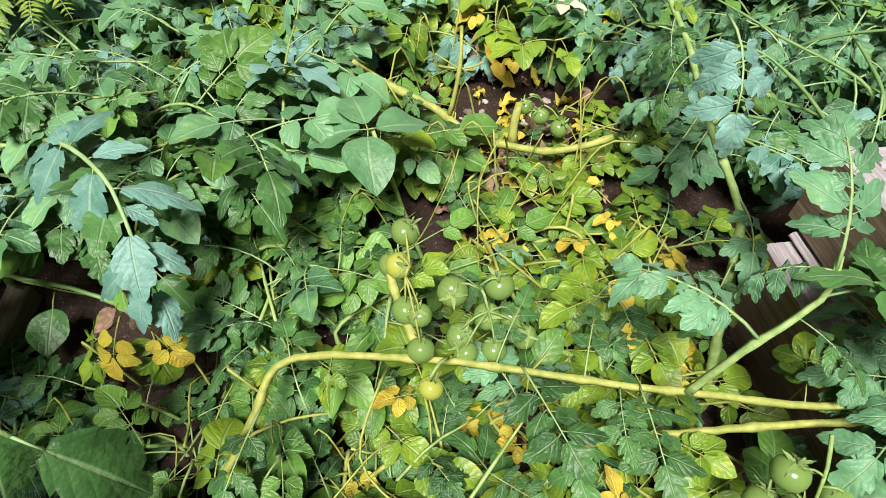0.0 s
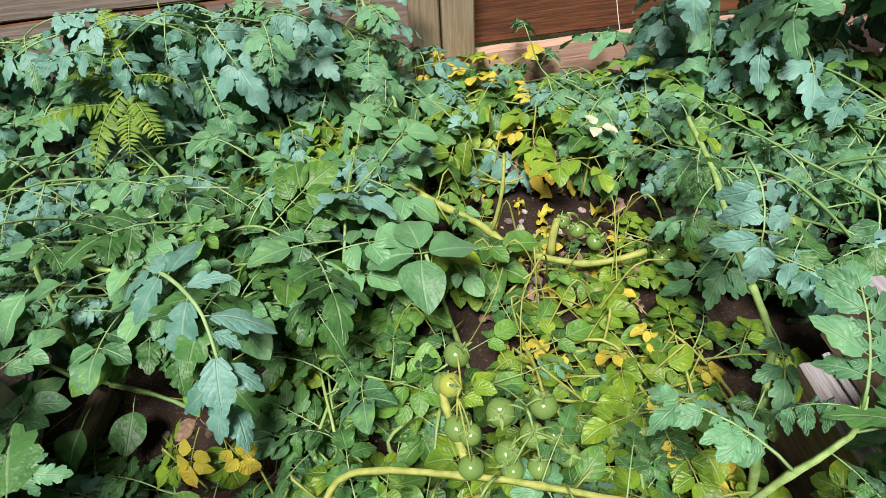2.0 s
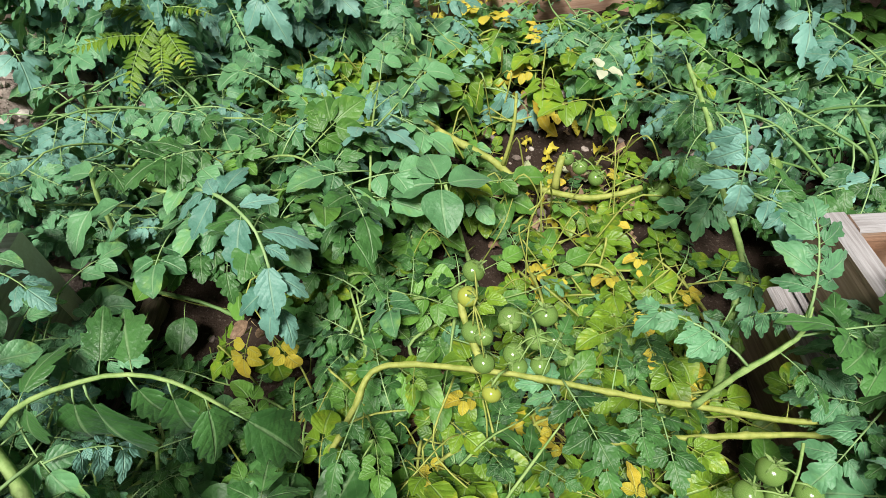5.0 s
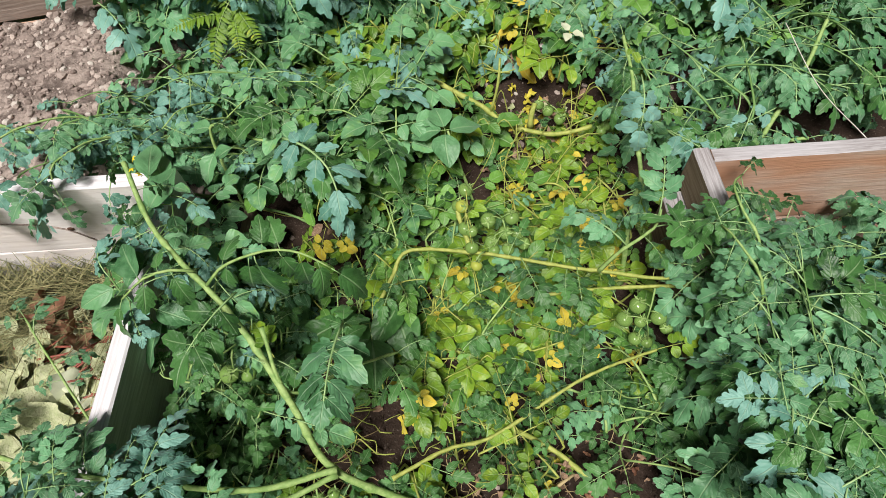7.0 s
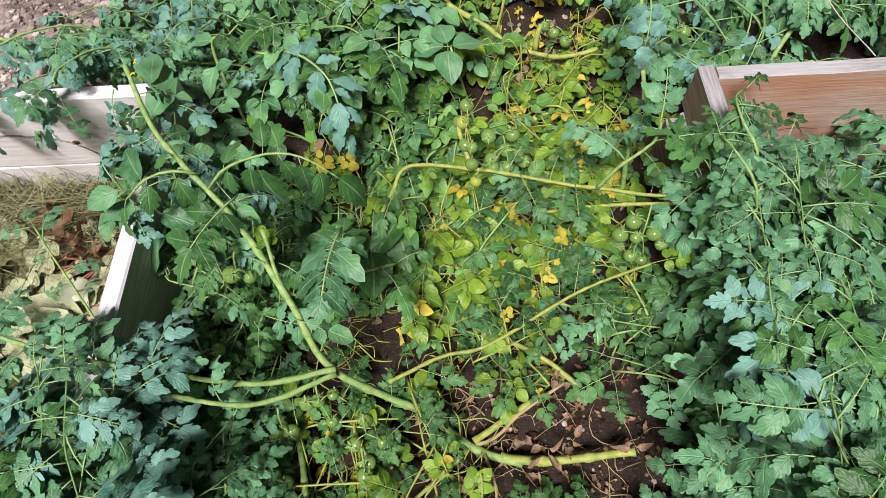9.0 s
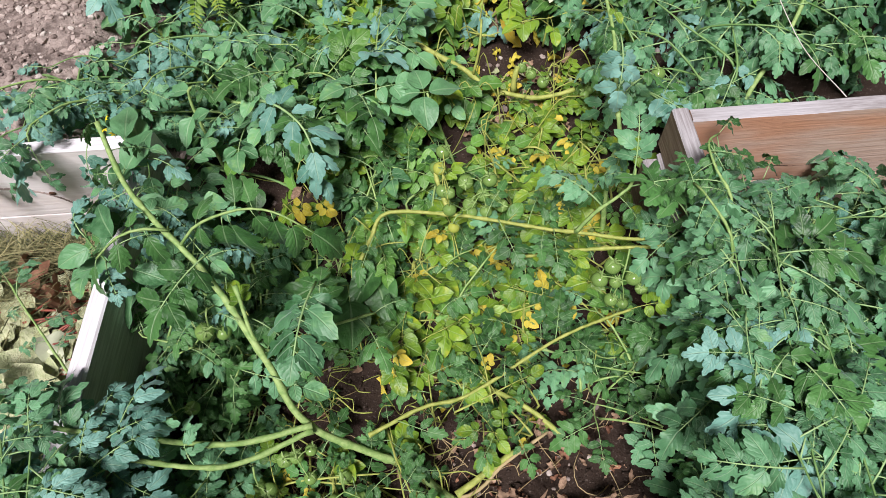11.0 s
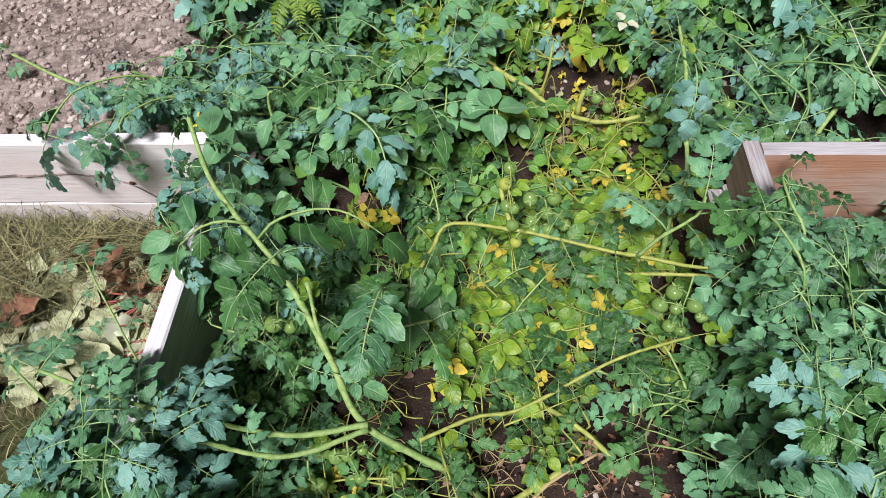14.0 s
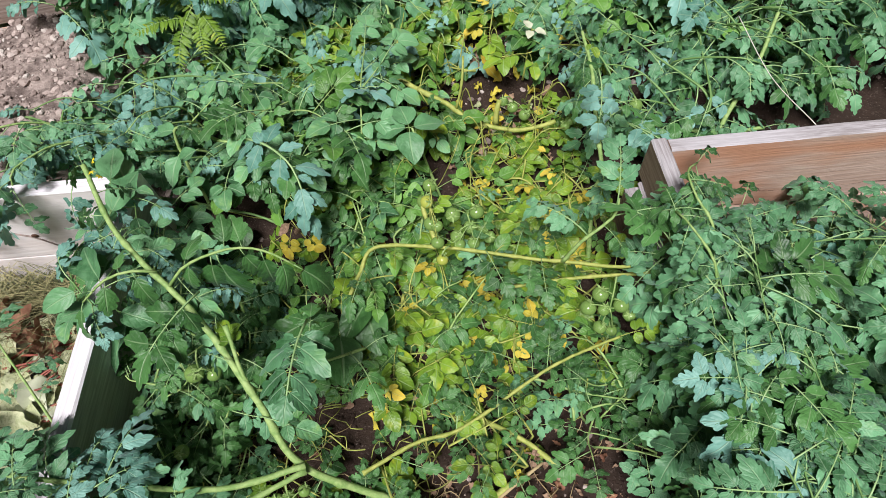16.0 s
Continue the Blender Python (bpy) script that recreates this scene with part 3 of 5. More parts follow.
    # short old stakes inside the corner
    for x, y, z0, z1, lean in ((-0.694, 0.926, 0.120, 0.155, 4),):
        place_part("stake", plank_mesh(z1 - z0 + 0.1, 0.04, 0.04, M_PINK_WOOD, M_PINK_WOOD, 12), bed, pose(x, y, z0 - 0.1, 0, -90 + lean, 30), "short reddish wooden stake")
    place_part("stake", plank_mesh(0.22, 0.04, 0.035, M_OLD_WOOD, M_OLD_WOOD, 13), bed, pose(-0.60, 0.47, 0.150, 0, -8, 82), "dark old stake lying on the soil")


def build_fence():
    fence = thing("fence", (0, 1.7, 0.0), "reddish-brown horizontal board fence behind the bed", "fence", "", "structure")
    for i in range(5):
        for x0, x1 in ((-2.75, -0.24), (-0.08, 2.4)):
            place_part("board", plank_mesh(x1 - x0, 0.188, 0.03, M_FENCE_WOOD if x0 > -1 else M_GREY_FENCE, M_FENCE_WOOD, 40 + i), fence, BACK @ pose(x0, 0.058 + 0.002 * (i % 2), 0.006 + 0.194 * i))
    for x, w, y in ((-0.245, 0.078, 0.045), (-0.163, 0.086, 0.038)):
        place_part("post", plank_mesh(1.1, w, 0.05, M_POST_WOOD, M_POST_WOOD, 50), fence, BACK @ pose(x + w, y - 0.022, 0.003, 0, -90, 0), "pale grey-brown upright post")


build_ground()
build_soil()
build_timber()
build_fence()


# ---- plants ----
def fruit_mesh(material, seed):
    r = random.Random(seed)
    verts, faces, n, m = [], [], 16, 12
    for j in range(m + 1):
        a = math.pi * j / m
        for i in range(n):
            b = 2 * math.pi * i / n
            rad = math.sin(a) * (1 + 0.02 * math.cos(5 * b) * math.sin(a))
            z = math.cos(a) * 0.92 - (0.10 * math.exp(-(a / 0.35) ** 2))
            verts.append((rad * math.cos(b), rad * math.sin(b), z))
    for j in range(m):
        for i in range(n):
            faces.append((j * n + i, (j + 1) * n + i, (j + 1) * n + (i + 1) % n, j * n + (i + 1) % n))
    return mesh_of("tomato", verts, faces, [material])


def calyx_mesh():
    leaf = Leaf()
    for k in range(5):
        leaf.blade(Matrix.Translation((0, 0, 0.86)) @ turn(72 * k, 6), 0.95, 0.26, random.Random(k), 0, 0, 0.5 if k % 2 else -0.25, 0.2, 0.7, 6, 0.05)
    leaf.stalk([Vector((0, 0, 0.8)), Vector((0.05, 0, 1.1)), Vector((0.12, 0.05, 1.5))], 0.09, 0.07, 5)
    return leaf.mesh("calyx", M_STEM, M_STEM)


FRUITS = [fruit_mesh(M_FRUIT, 1), fruit_mesh(M_RIPE, 2)]
CALYX = calyx_mesh()


def put_fruit(plant, at, radius=0.016, ripe=0, tilt=None):
    tx, ty = tilt if tilt else (rng.uniform(-40, 40), rng.uniform(-40, 40))
    m = Matrix.Translation(at) @ Euler((radians(tx), radians(ty), rng.uniform(0, 6))).to_matrix().to_4x4() @ Matrix.Diagonal((radius, radius, radius, 1))
    ob = place_part("tomato", FRUITS[ripe], plant, m)
    star = new("calyx", CALYX)
    star.parent = ob
    return ob


def truss(plant, root, spots, radius=0.016, material=M_STEM, ripe=()):
    """Fruit on short stalks along one spine that hangs from its root."""
    root = Vector(root)
    middle = sum((Vector(p) for p in spots), Vector()) / len(spots) + Vector((0, 0, radius * 1.5))
    root = middle + (root - middle) * min(1.0, 0.07 / max(0.001, (root - middle).length))
    spine = spline([root, root.lerp(middle, 0.5) + Vector((0, 0, 0.008)), middle], 0.01)
    verts, faces = tube(spine, 0.0022, 0.0016, 5)
    for i, s in enumerate(spots):
        s = Vector(s)
        top = s + Vector((0, 0, radius * 0.9))
        base = min(spine, key=lambda p: (p - top).length)
        v, f = tube(spline([base, base.lerp(top, 0.5) + Vector((0, 0, 0.006)), top], 0.01), 0.0014, 0.0011, 5)
        faces += [tuple(k + len(verts) for k in q) for q in f]
        verts += v
        put_fruit(plant, s, radius * rng.uniform(0.82, 1.1), 1 if i in ripe else 0)
    place_part("fruit_stalk", mesh_of("fruit_stalk", verts, faces, [material]), plant)


def leafy_stem(plant, points, r0, r1, material, kinds, size, spacing=0.05, start=0.15, bias=None, spread=180.0, pitch=(0, 35), end_leaf=True, r=None, nodes=0.09):
    """A stem through points with a leaf at every joint. kinds: leaf kinds and their weights; bias: a heading that the leaves favour."""
    r = r or rng
    place_part("stem", stem_mesh(points, r0, r1, material, 8 if r0 > 0.005 else 5, 0.0006, nodes), plant)
    path = spline(points)
    way, total = 0.0, sum((b - a).length for a, b in zip(path, path[1:]))
    nxt, flip = start * total, 1
    for a, b in zip(path, path[1:]):
        way += (b - a).length
        if way >= nxt:
            nxt += 1.1 * spacing * r.uniform(0.7, 1.3)
            flip = -flip
            d = b - a
            own = math.degrees(math.atan2(-d.x, d.y))
            h = own + flip * r.uniform(35, 100) if bias is None else bias + r.uniform(-spread, spread)
            kind = r.choices([k for k, _ in kinds], [w for _, w in kinds])[0]
            fit = 1.06 if BASE[kind] > 0.2 else 0.78
            fit = 0.5 if kind == "yellow" else fit
            put_leaf(plant, kind, b, h, r.uniform(*pitch), size * fit * r.uniform(0.6, 1.12), r.uniform(-32, 32), r.randrange(99))
    if end_leaf:
        d = path[-1] - path[-4]
        put_leaf(plant, kinds[0][0], path[-1], math.degrees(math.atan2(-d.x, d.y)), 10, size * 0.8, 0, r.randrange(99))


def mass(name, label, category, box, height, stems, kinds, size, seed, material=M_STEM, spacing=0.05, bias=None, spread=180.0, pitch=(0, 35), reach=0.35, r0=0.0036, lift=0.07, group=""):
    """A sprawling plant whose shoots rise from the soil in one spot and spread through a box of the bed at a height."""
    r = random.Random(seed)
    x0, x1, y0, y1 = box
    bx, by = (x0 + x1) / 2, (y0 + y1) / 2
    plant = thing(name, (bx, by, soil_z(bx, by)), label, category, group)
    for _ in range(stems):
        x, y = r.uniform(x0, x1), r.uniform(y0, y1)
        y = min(y, fence_y(x) - 0.06)
        a = math.atan2(by - y, bx - x) + r.uniform(-1.3, 1.3)
        dx, dy = math.cos(a) * reach * r.uniform(0.6, 1.2), math.sin(a) * reach * r.uniform(0.6, 1.2)
        low = soil_z(x, y)
        drop = min(0.14, 0.4 * max(0.0, height(x, y) - low)) * r.random() ** 2
        pts = [(x * 0.75 + bx * 0.25, y * 0.75 + by * 0.25, low)]
        for f, g in ((0.0, 0.62), (0.5, 0.95), (1.0, 1.0)):
            px = min(max(x + dx * f, x0), x1)
            py = min(max(y + dy * f, y0), y1, fence_y(px) - 0.06)
            h = height(px, py) - lift + r.uniform(-0.045, 0.03) - drop
            pts.append((px, py, low + (h - low) * g))
        leafy_stem(plant, pts, r0, r0 * 0.4, material, kinds, size, spacing, 0.2, bias, spread, pitch, True, r)
    return plant


TOM = (("tomato", 4), ("glaucous", 2), ("frond", 1.5), ("deep", 1.5))
BLU = (("glaucous", 4), ("tomato", 3), ("frond", 1))
SID = (("tomato", 5), ("frond", 2), ("deep", 1.6), ("glaucous", 0.7))
MIX = (("tomato", 2), ("deep", 1.5), ("blue_potato", 2), ("glaucous", 3))
POT = (("potato", 4), ("lime", 2), ("deep", 2), ("blue_potato", 1))
LIM = (("lime", 4), ("potato", 3), ("deep", 3), ("yellow", 2.6))
DRP = dict(bias=180, spread=135, pitch=(-60, 8), material=M_SHOOT)
L_TOM, L_POT = "sprawling tomato plant with blue-green lobed leaves", "low potato plant with rounded green leaves"
L_YEL, L_SIDE = "yellow-green potato plant with a few yellowed leaves", "dense tomato plant spilling over the side board"


def flat(h):
    return lambda x, y: h


def tomatoes(label, box, h, stems, size, seed, kinds=TOM, **kw):
    return mass("tomato_plant", label, "tomato plant", box, flat(h), stems, kinds, size, seed, **kw)


def potatoes(label, box, h, stems, size, seed, kinds=POT, **kw):
    return mass("potato_plant", label, "potato plant", box, flat(h), stems, kinds, size, seed, **kw)


# back of the bed
tomatoes(L_TOM + " by the fence", (0.44, 0.74, 0.74, 1.04), 0.50, 10, 0.165, 101, **DRP)
tomatoes(L_TOM + " by the fence", (0.64, 1.12, 0.79, 1.20), 0.53, 15, 0.175, 102, SID, **DRP)
tomatoes(L_TOM + " by the fence", (0.48, 1.24, 1.19, 1.56), 0.76, 14, 0.22, 103, BLU, **DRP)
tomatoes(L_TOM + " by the fence", (1.11, 1.73, 0.78, 1.37), 0.56, 13, 0.18, 104, SID, **DRP)
tomatoes(L_TOM + " by the fence", (-0.63, -0.17, 1.26, 1.67), 0.63, 12, 0.22, 105, BLU, **DRP)
tomatoes(L_TOM + " by the fence", (-1.08, -0.57, 1.49, 1.77), 0.61, 10, 0.22, 106, BLU, **DRP)
tomatoes(L_TOM + " by the fence", (0.25, 0.54, 1.17, 1.50), 0.44, 7, 0.17, 130, **DRP)
potatoes("yellowing potato plant with small leaves", (-0.21, 0.52, 1.06, 1.60), 0.38, 33, 0.155, 107, LIM, material=M_YELLOW_STEM, pitch=(-5, 40), reach=0.2, r0=0.004)
potatoes(L_POT, (-0.39, 0.02, 0.74, 1.10), 0.36, 17, 0.17, 108, (("potato", 3), ("lime", 2), ("deep", 4), ("blue_potato", 1)), bias=180, spread=110, pitch=(-10, 30), reach=0.22, r0=0.0045)
# extra deep leaves put shade into the colour left of the middle
potatoes(L_POT, (-0.54, -0.10, 0.71, 1.04), 0.49, 20, 0.17, 109, (("blue_potato", 2), ("glaucous", 2), ("potato", 2), ("deep", 3)), bias=180, spread=150, pitch=(-15, 45), reach=0.25)
tomatoes(L_TOM, (-0.89, -0.47, 0.77, 1.26), 0.45, 18, 0.18, 110, MIX, **DRP)
tomatoes("blue-green tomato plant hanging over the pale board", (-0.74, -0.56, 0.78, 0.95), 0.50, 6, 0.13, 111, BLU, bias=160, spread=110, pitch=(-30, 20))
potatoes(L_POT + " over the pale board", (-0.72, -0.60, 0.36, 0.60), 0.51, 10, 0.14, 126, (("blue_potato", 3), ("glaucous", 2), ("deep", 1)), bias=150, spread=100, pitch=(-25, 15), reach=0.2)

tomatoes(L_TOM + " over the pale board", (-1.10, -0.80, 0.82, 1.0), 0.46, 8, 0.13, 132, BLU, **DRP)

potatoes("yellow-green potato plant in front of the fence", (-0.62, -0.13, 1.05, 1.36), 0.37, 16, 0.16, 146, (("lime", 3), ("potato", 3), ("blue_potato", 2)), bias=180, spread=130, pitch=(-10, 40), reach=0.2)
# middle of the bed
potatoes(L_YEL, (-0.23, 0.10, 0.15, 0.43), 0.31, 18, 0.135, 112, LIM, material=M_YELLOW_STEM, pitch=(0, 40), reach=0.18, r0=0.003, spacing=0.045)
potatoes(L_YEL, (0.07, 0.38, 0.17, 0.45), 0.32, 15, 0.135, 113, LIM, material=M_YELLOW_STEM, pitch=(0, 40), reach=0.18, r0=0.003, spacing=0.045)
# many deep leaves here: the hollow's shade is put into leaf colour
potatoes(L_POT, (-0.29, 0.07, 0.49, 0.75), 0.34, 19, 0.13, 114, (("potato", 3), ("lime", 2), ("deep", 4), ("blue_potato", 1)), pitch=(-5, 35), reach=0.18, r0=0.004)
potatoes("yellowing potato plant with wilting leaves", (0.06, 0.44, 0.47, 0.74), 0.32, 22, 0.13, 115, (("lime", 5), ("potato", 2), ("deep", 1), ("yellow", 2)), material=M_YELLOW_STEM, pitch=(-5, 35), reach=0.18, r0=0.004)
potatoes("low yellow-green potato plant round the arching stem", (0.02, 0.46, 0.72, 1.02), 0.275, 13, 0.11, 116, (("lime", 4), ("potato", 2), ("yellow", 2)), material=M_YELLOW_STEM, pitch=(-5, 35), reach=0.14, r0=0.003, lift=0.03)
tomatoes("small tomato shoots between the potatoes", (-0.12, 0.38, 0.24, 0.60), 0.37, 5, 0.10, 127, (("tomato", 1), ("deep", 4), ("frond", 1)), pitch=(-10, 30), reach=0.2, r0=0.0035)

# front of the bed
SIDE = dict(bias=180, spread=165, pitch=(-40, 38), lift=0.075, r0=0.0022, spacing=0.042, material=M_SHOOT)
tomatoes(L_SIDE, (0.47, 0.60, -0.02, 0.34), 0.55, 18, 0.16, 117, SID, **SIDE)
tomatoes(L_SIDE, (0.46, 0.63, -0.41, 0.04), 0.54, 22, 0.16, 118, SID, **SIDE)
tomatoes("dense tomato plant outside the side board", (0.60, 1.10, -0.10, 0.36), 0.53, 22, 0.165, 119, SID, **SIDE)
tomatoes("dense tomato plant outside the side board", (0.55, 1.05, -0.55, -0.04), 0.54, 22, 0.165, 128, SID, **SIDE)
tomatoes(L_SIDE, (0.42, 0.85, -0.87, -0.41), 0.53, 14, 0.165, 120, SID, **SIDE)
tomatoes(L_TOM, (0.16, 0.40, 0.04, 0.24), 0.32, 5, 0.11, 121, (("tomato", 3), ("deep", 3)), pitch=(0, 30), reach=0.2)
tomatoes(L_TOM + " outside the bed", (-1.05, -0.70, -0.46, 0.0), 0.46, 14, 0.16, 122, BLU, **SIDE)
tomatoes(L_TOM + " over the side board", (-0.75, -0.60, -0.42, -0.04), 0.55, 13, 0.16, 129, BLU, **SIDE)
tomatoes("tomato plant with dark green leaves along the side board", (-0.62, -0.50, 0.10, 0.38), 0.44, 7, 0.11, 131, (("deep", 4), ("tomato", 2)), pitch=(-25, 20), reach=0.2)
# low layer: mostly deep leaves, their dark green painting in shade
tomatoes("tomato plant with green leaves darkened as if in shade", (-0.60, -0.44, 0.10, 0.30), 0.36, 9, 0.12, 123, (("deep", 5), ("tomato", 2)), pitch=(-20, 25), reach=0.25)
tomatoes("tomato plant with thin leaves low over the soil", (-0.50, -0.05, -0.49, 0.10), 0.25, 17, 0.095, 124, (("deep", 4), ("lime", 2), ("yellow", 1.0)), material=M_YELLOW_STEM, pitch=(0, 40), reach=0.3, r0=0.003, lift=0.03, spacing=0.06)
tomatoes("small tomato plant beside the corner of the bed", (0.49, 0.65, 0.25, 0.44), 0.53, 7, 0.12, 125, (("deep", 3), ("tomato", 2)), bias=180, spread=100, pitch=(-30, 20), reach=0.18, r0=0.0035)

corner = thing("tomato_plant", (0.547, 0.187, 0.217), "tomato shoot climbing over the corner of the bed", "tomato plant")
for pts in ([(0.544, 0.169, 0.22), (0.516, 0.287, 0.494), (0.487, 0.353, 0.547), (0.491, 0.417, 0.544), (0.537, 0.466, 0.506)], [(0.522, 0.137, 0.225), (0.486, 0.202, 0.508), (0.454, 0.276, 0.559), (0.443, 0.33, 0.543)]):
    leafy_stem(corner, pts, 0.0035, 0.002, M_STEM, (("deep", 2), ("tomato", 3)), 0.10, 0.028, 0.55, 175, 120, (-35, 25))

# the long sprawling stem from the soil up over the pale board
vine = thing("tomato_plant", (-0.011, -0.132, 0.133), "old tomato plant with a long thick bare stem", "tomato plant")
place_part("stem", stem_mesh([(0.298, -0.149, 0.178), (0.197, -0.158, 0.164), (0.12, -0.161, 0.157), (0.035, -0.152, 0.155)], 0.0075, 0.0095, M_YELLOW_STEM), vine)
leafy_stem(vine, [(0.077, -0.161, 0.152), (0.04, -0.155, 0.156), (-0.022, -0.13, 0.153), (-0.119, -0.063, 0.173), (-0.285, 0.001, 0.30), (-0.346, 0.098, 0.40), (-0.414, 0.201, 0.47), (-0.48, 0.278, 0.50), (-0.536, 0.333, 0.53), (-0.607, 0.416, 0.55), (-0.66, 0.528, 0.60)],
           0.0085, 0.0045, M_STEM, (("deep", 3), ("tomato", 2)), 0.10, 0.05, 0.66, pitch=(-50, 0))
leafy_stem(vine, [(-0.276, -0.003, 0.317), (-0.412, -0.037, 0.357), (-0.556, -0.032, 0.444), (-0.677, -0.019, 0.506), (-0.809, 0.019, 0.521)], 0.006, 0.003, M_STEM, TOM, 0.15, 0.06, 0.55, pitch=(-10, 25))
leafy_stem(vine, [(-0.277, -0.011, 0.309), (-0.416, -0.074, 0.355), (-0.57, -0.066, 0.449)], 0.0055, 0.004, M_STEM, TOM, 0.15, 0.08, 0.6)
leafy_stem(vine, [(-0.185, -0.009, 0.229), (-0.075, 0.041, 0.227), (0.022, 0.064, 0.222), (0.217, 0.163, 0.252), (0.352, 0.187, 0.327)], 0.0045, 0.003, M_YELLOW_STEM, (("lime", 2), ("deep", 2)), 0.11, 0.1, 0.1)
leafy_stem(vine, [(-0.382, 0.208, 0.5), (-0.351, 0.119, 0.404), (-0.26, 0.182, 0.337), (-0.166, 0.224, 0.301)], 0.004, 0.003, M_STEM, (("deep", 1),), 0.14, 0.07, 0.4)
leafy_stem(vine, [(-0.403, -0.051, 0.108), (-0.372, -0.129, 0.176), (-0.343, -0.219, 0.212), (-0.325, -0.343, 0.241), (-0.323, -0.578, 0.325)], 0.007, 0.005, M_STEM, (("deep", 1),), 0.13, 0.12, 0.3)
for pts, r0, r1, m in (([(-0.018, -0.12, 0.156), (0.039, -0.084, 0.158), (0.102, -0.047, 0.169), (0.145, -0.034, 0.179)], 0.0075, 0.006, M_YELLOW_STEM), ([(-0.013, -0.126, 0.153), (0.026, -0.113, 0.154), (0.077, -0.071, 0.163), (0.135, -0.036, 0.183), (0.175, -0.013, 0.186)], 0.004, 0.003, M_DRY_STEM), ([(0.039, 0.097, 0.182), (0.09, 0.066, 0.196), (0.15, 0.026, 0.199), (0.2, -0.022, 0.198)], 0.006, 0.005, M_YELLOW_STEM), ([(-0.032, -0.134, 0.149), (-0.077, -0.177, 0.149), (-0.139, -0.225, 0.148)], 0.0055, 0.004, M_YELLOW_STEM), ([(0.003, -0.145, 0.162), (0.022, -0.22, 0.176), (0.005, -0.321, 0.189)], 0.003, 0.0025, M_DRY_STEM)):
    place_part("stem", stem_mesh(pts, r0, r1, m), vine, None, "yellow-green old stem" if m is M_YELLOW_STEM else "dry straw-coloured stem")
for x, y, z, h in ((-0.322, 0.059, 0.42, 250), (-0.361, 0.138, 0.496, 60), (-0.391, 0.221, 0.511, 190), (-0.426, 0.262, 0.519, 300), (-0.469, 0.306, 0.522, 215), (-0.504, 0.329, 0.521, 120), (-0.547, 0.379, 0.527, 240), (-0.592, 0.422, 0.54, 160)):
    put_leaf(vine, "blue_potato" if h % 20 else "glaucous", (x - 0.02, y + 0.015, z - 0.03), h, rng.uniform(-45, 0), 0.11, rng.uniform(-25, 25))
for k in range(9):
    f = k / 8
    at = Vector((-0.084, -0.084, 0.171)).lerp(Vector((-0.279, -0.003, 0.316)), f) if f < 0.55 else Vector((-0.279, -0.003, 0.316)).lerp(Vector((-0.366, 0.165, 0.491)), (f - 0.55) / 0.45)
    put_leaf(vine, rng.choice(("lime", "deep", "deep")), at - Vector((0, 0, 0.03)), rng.uniform(0, 360), rng.uniform(0, 40), rng.uniform(0.05, 0.09))
# two arched leaf stalks with hanging leaflets
for pts in ([(-0.489, 0.291, 0.515), (-0.459, 0.309, 0.540), (-0.418, 0.320, 0.555), (-0.370, 0.329, 0.560), (-0.326, 0.326, 0.560), (-0.290, 0.316, 0.550), (-0.257, 0.302, 0.530)], [(-0.503, 0.308, 0.540), (-0.538, 0.302, 0.560), (-0.583, 0.288, 0.560), (-0.632, 0.265, 0.530)]):
    place_part("leaf_stalk", stem_mesh(pts, 0.0032, 0.0018, M_STEM, 6, 0.0003, 0.0), vine, None, "pale green arched leaf stalk")
for x, y, z, h, p, q in ((-0.404, 0.324, 0.550, 175, -75, 0.085), (-0.394, 0.327, 0.550, 160, -80, 0.1), (-0.348, 0.328, 0.560, 200, -70, 0.075), (-0.343, 0.328, 0.560, 20, 20, 0.07), (-0.376, 0.330, 0.560, 10, 35, 0.06), (-0.311, 0.322, 0.555, 190, -72, 0.085), (-0.281, 0.315, 0.540, 215, -60, 0.07), (-0.257, 0.302, 0.530, 240, -50, 0.09), (-0.441, 0.316, 0.550, 150, -60, 0.06), (-0.452, 0.310, 0.545, -10, 20, 0.06),
                         (-0.538, 0.302, 0.560, 200, -50, 0.07), (-0.559, 0.299, 0.560, 20, 10, 0.05), (-0.583, 0.288, 0.560, 190, -45, 0.06), (-0.606, 0.274, 0.550, 80, -20, 0.055), (-0.632, 0.265, 0.530, 150, -40, 0.075)):
    put_leaf(vine, "lobed", (x, y, z), h, 0.85 * p, 1.15 * q, rng.uniform(-20, 20))
put_leaf(vine, "frond", (-0.243, 0.219, 0.472), 175, 25, 0.25, 0, 0)
put_leaf(vine, "deep", (-0.367, 0.168, 0.44), -120, 5, 0.12, 0, 1)
put_leaf(vine, "deep", (-0.433, 0.275, 0.512), 150, 10, 0.19, 0, 2)
truss(vine, (-0.439, 0.18, 0.475), [(-0.452, 0.147, 0.442), (-0.426, 0.152, 0.419)])
truss(vine, (-0.536, 0.06, 0.376), [(-0.541, 0.012, 0.337), (-0.512, 0.041, 0.32)])
for spots in ([(-0.301, -0.030, 0.225), (-0.330, -0.041, 0.225), (-0.298, -0.083, 0.225), (-0.353, -0.046, 0.225)], [(-0.378, -0.103, 0.225), (-0.402, -0.091, 0.225)], [(-0.229, -0.085, 0.225), (-0.194, -0.125, 0.225), (-0.250, -0.129, 0.225)], [(-0.221, -0.163, 0.225), (-0.226, -0.186, 0.225)], [(-0.405, -0.185, 0.225), (-0.379, -0.196, 0.225)]):
    cx, cy = sum(p[0] for p in spots) / len(spots), sum(p[1] for p in spots) / len(spots)
    truss(vine, (cx, cy + 0.03, 0.29), spots, 0.0155)
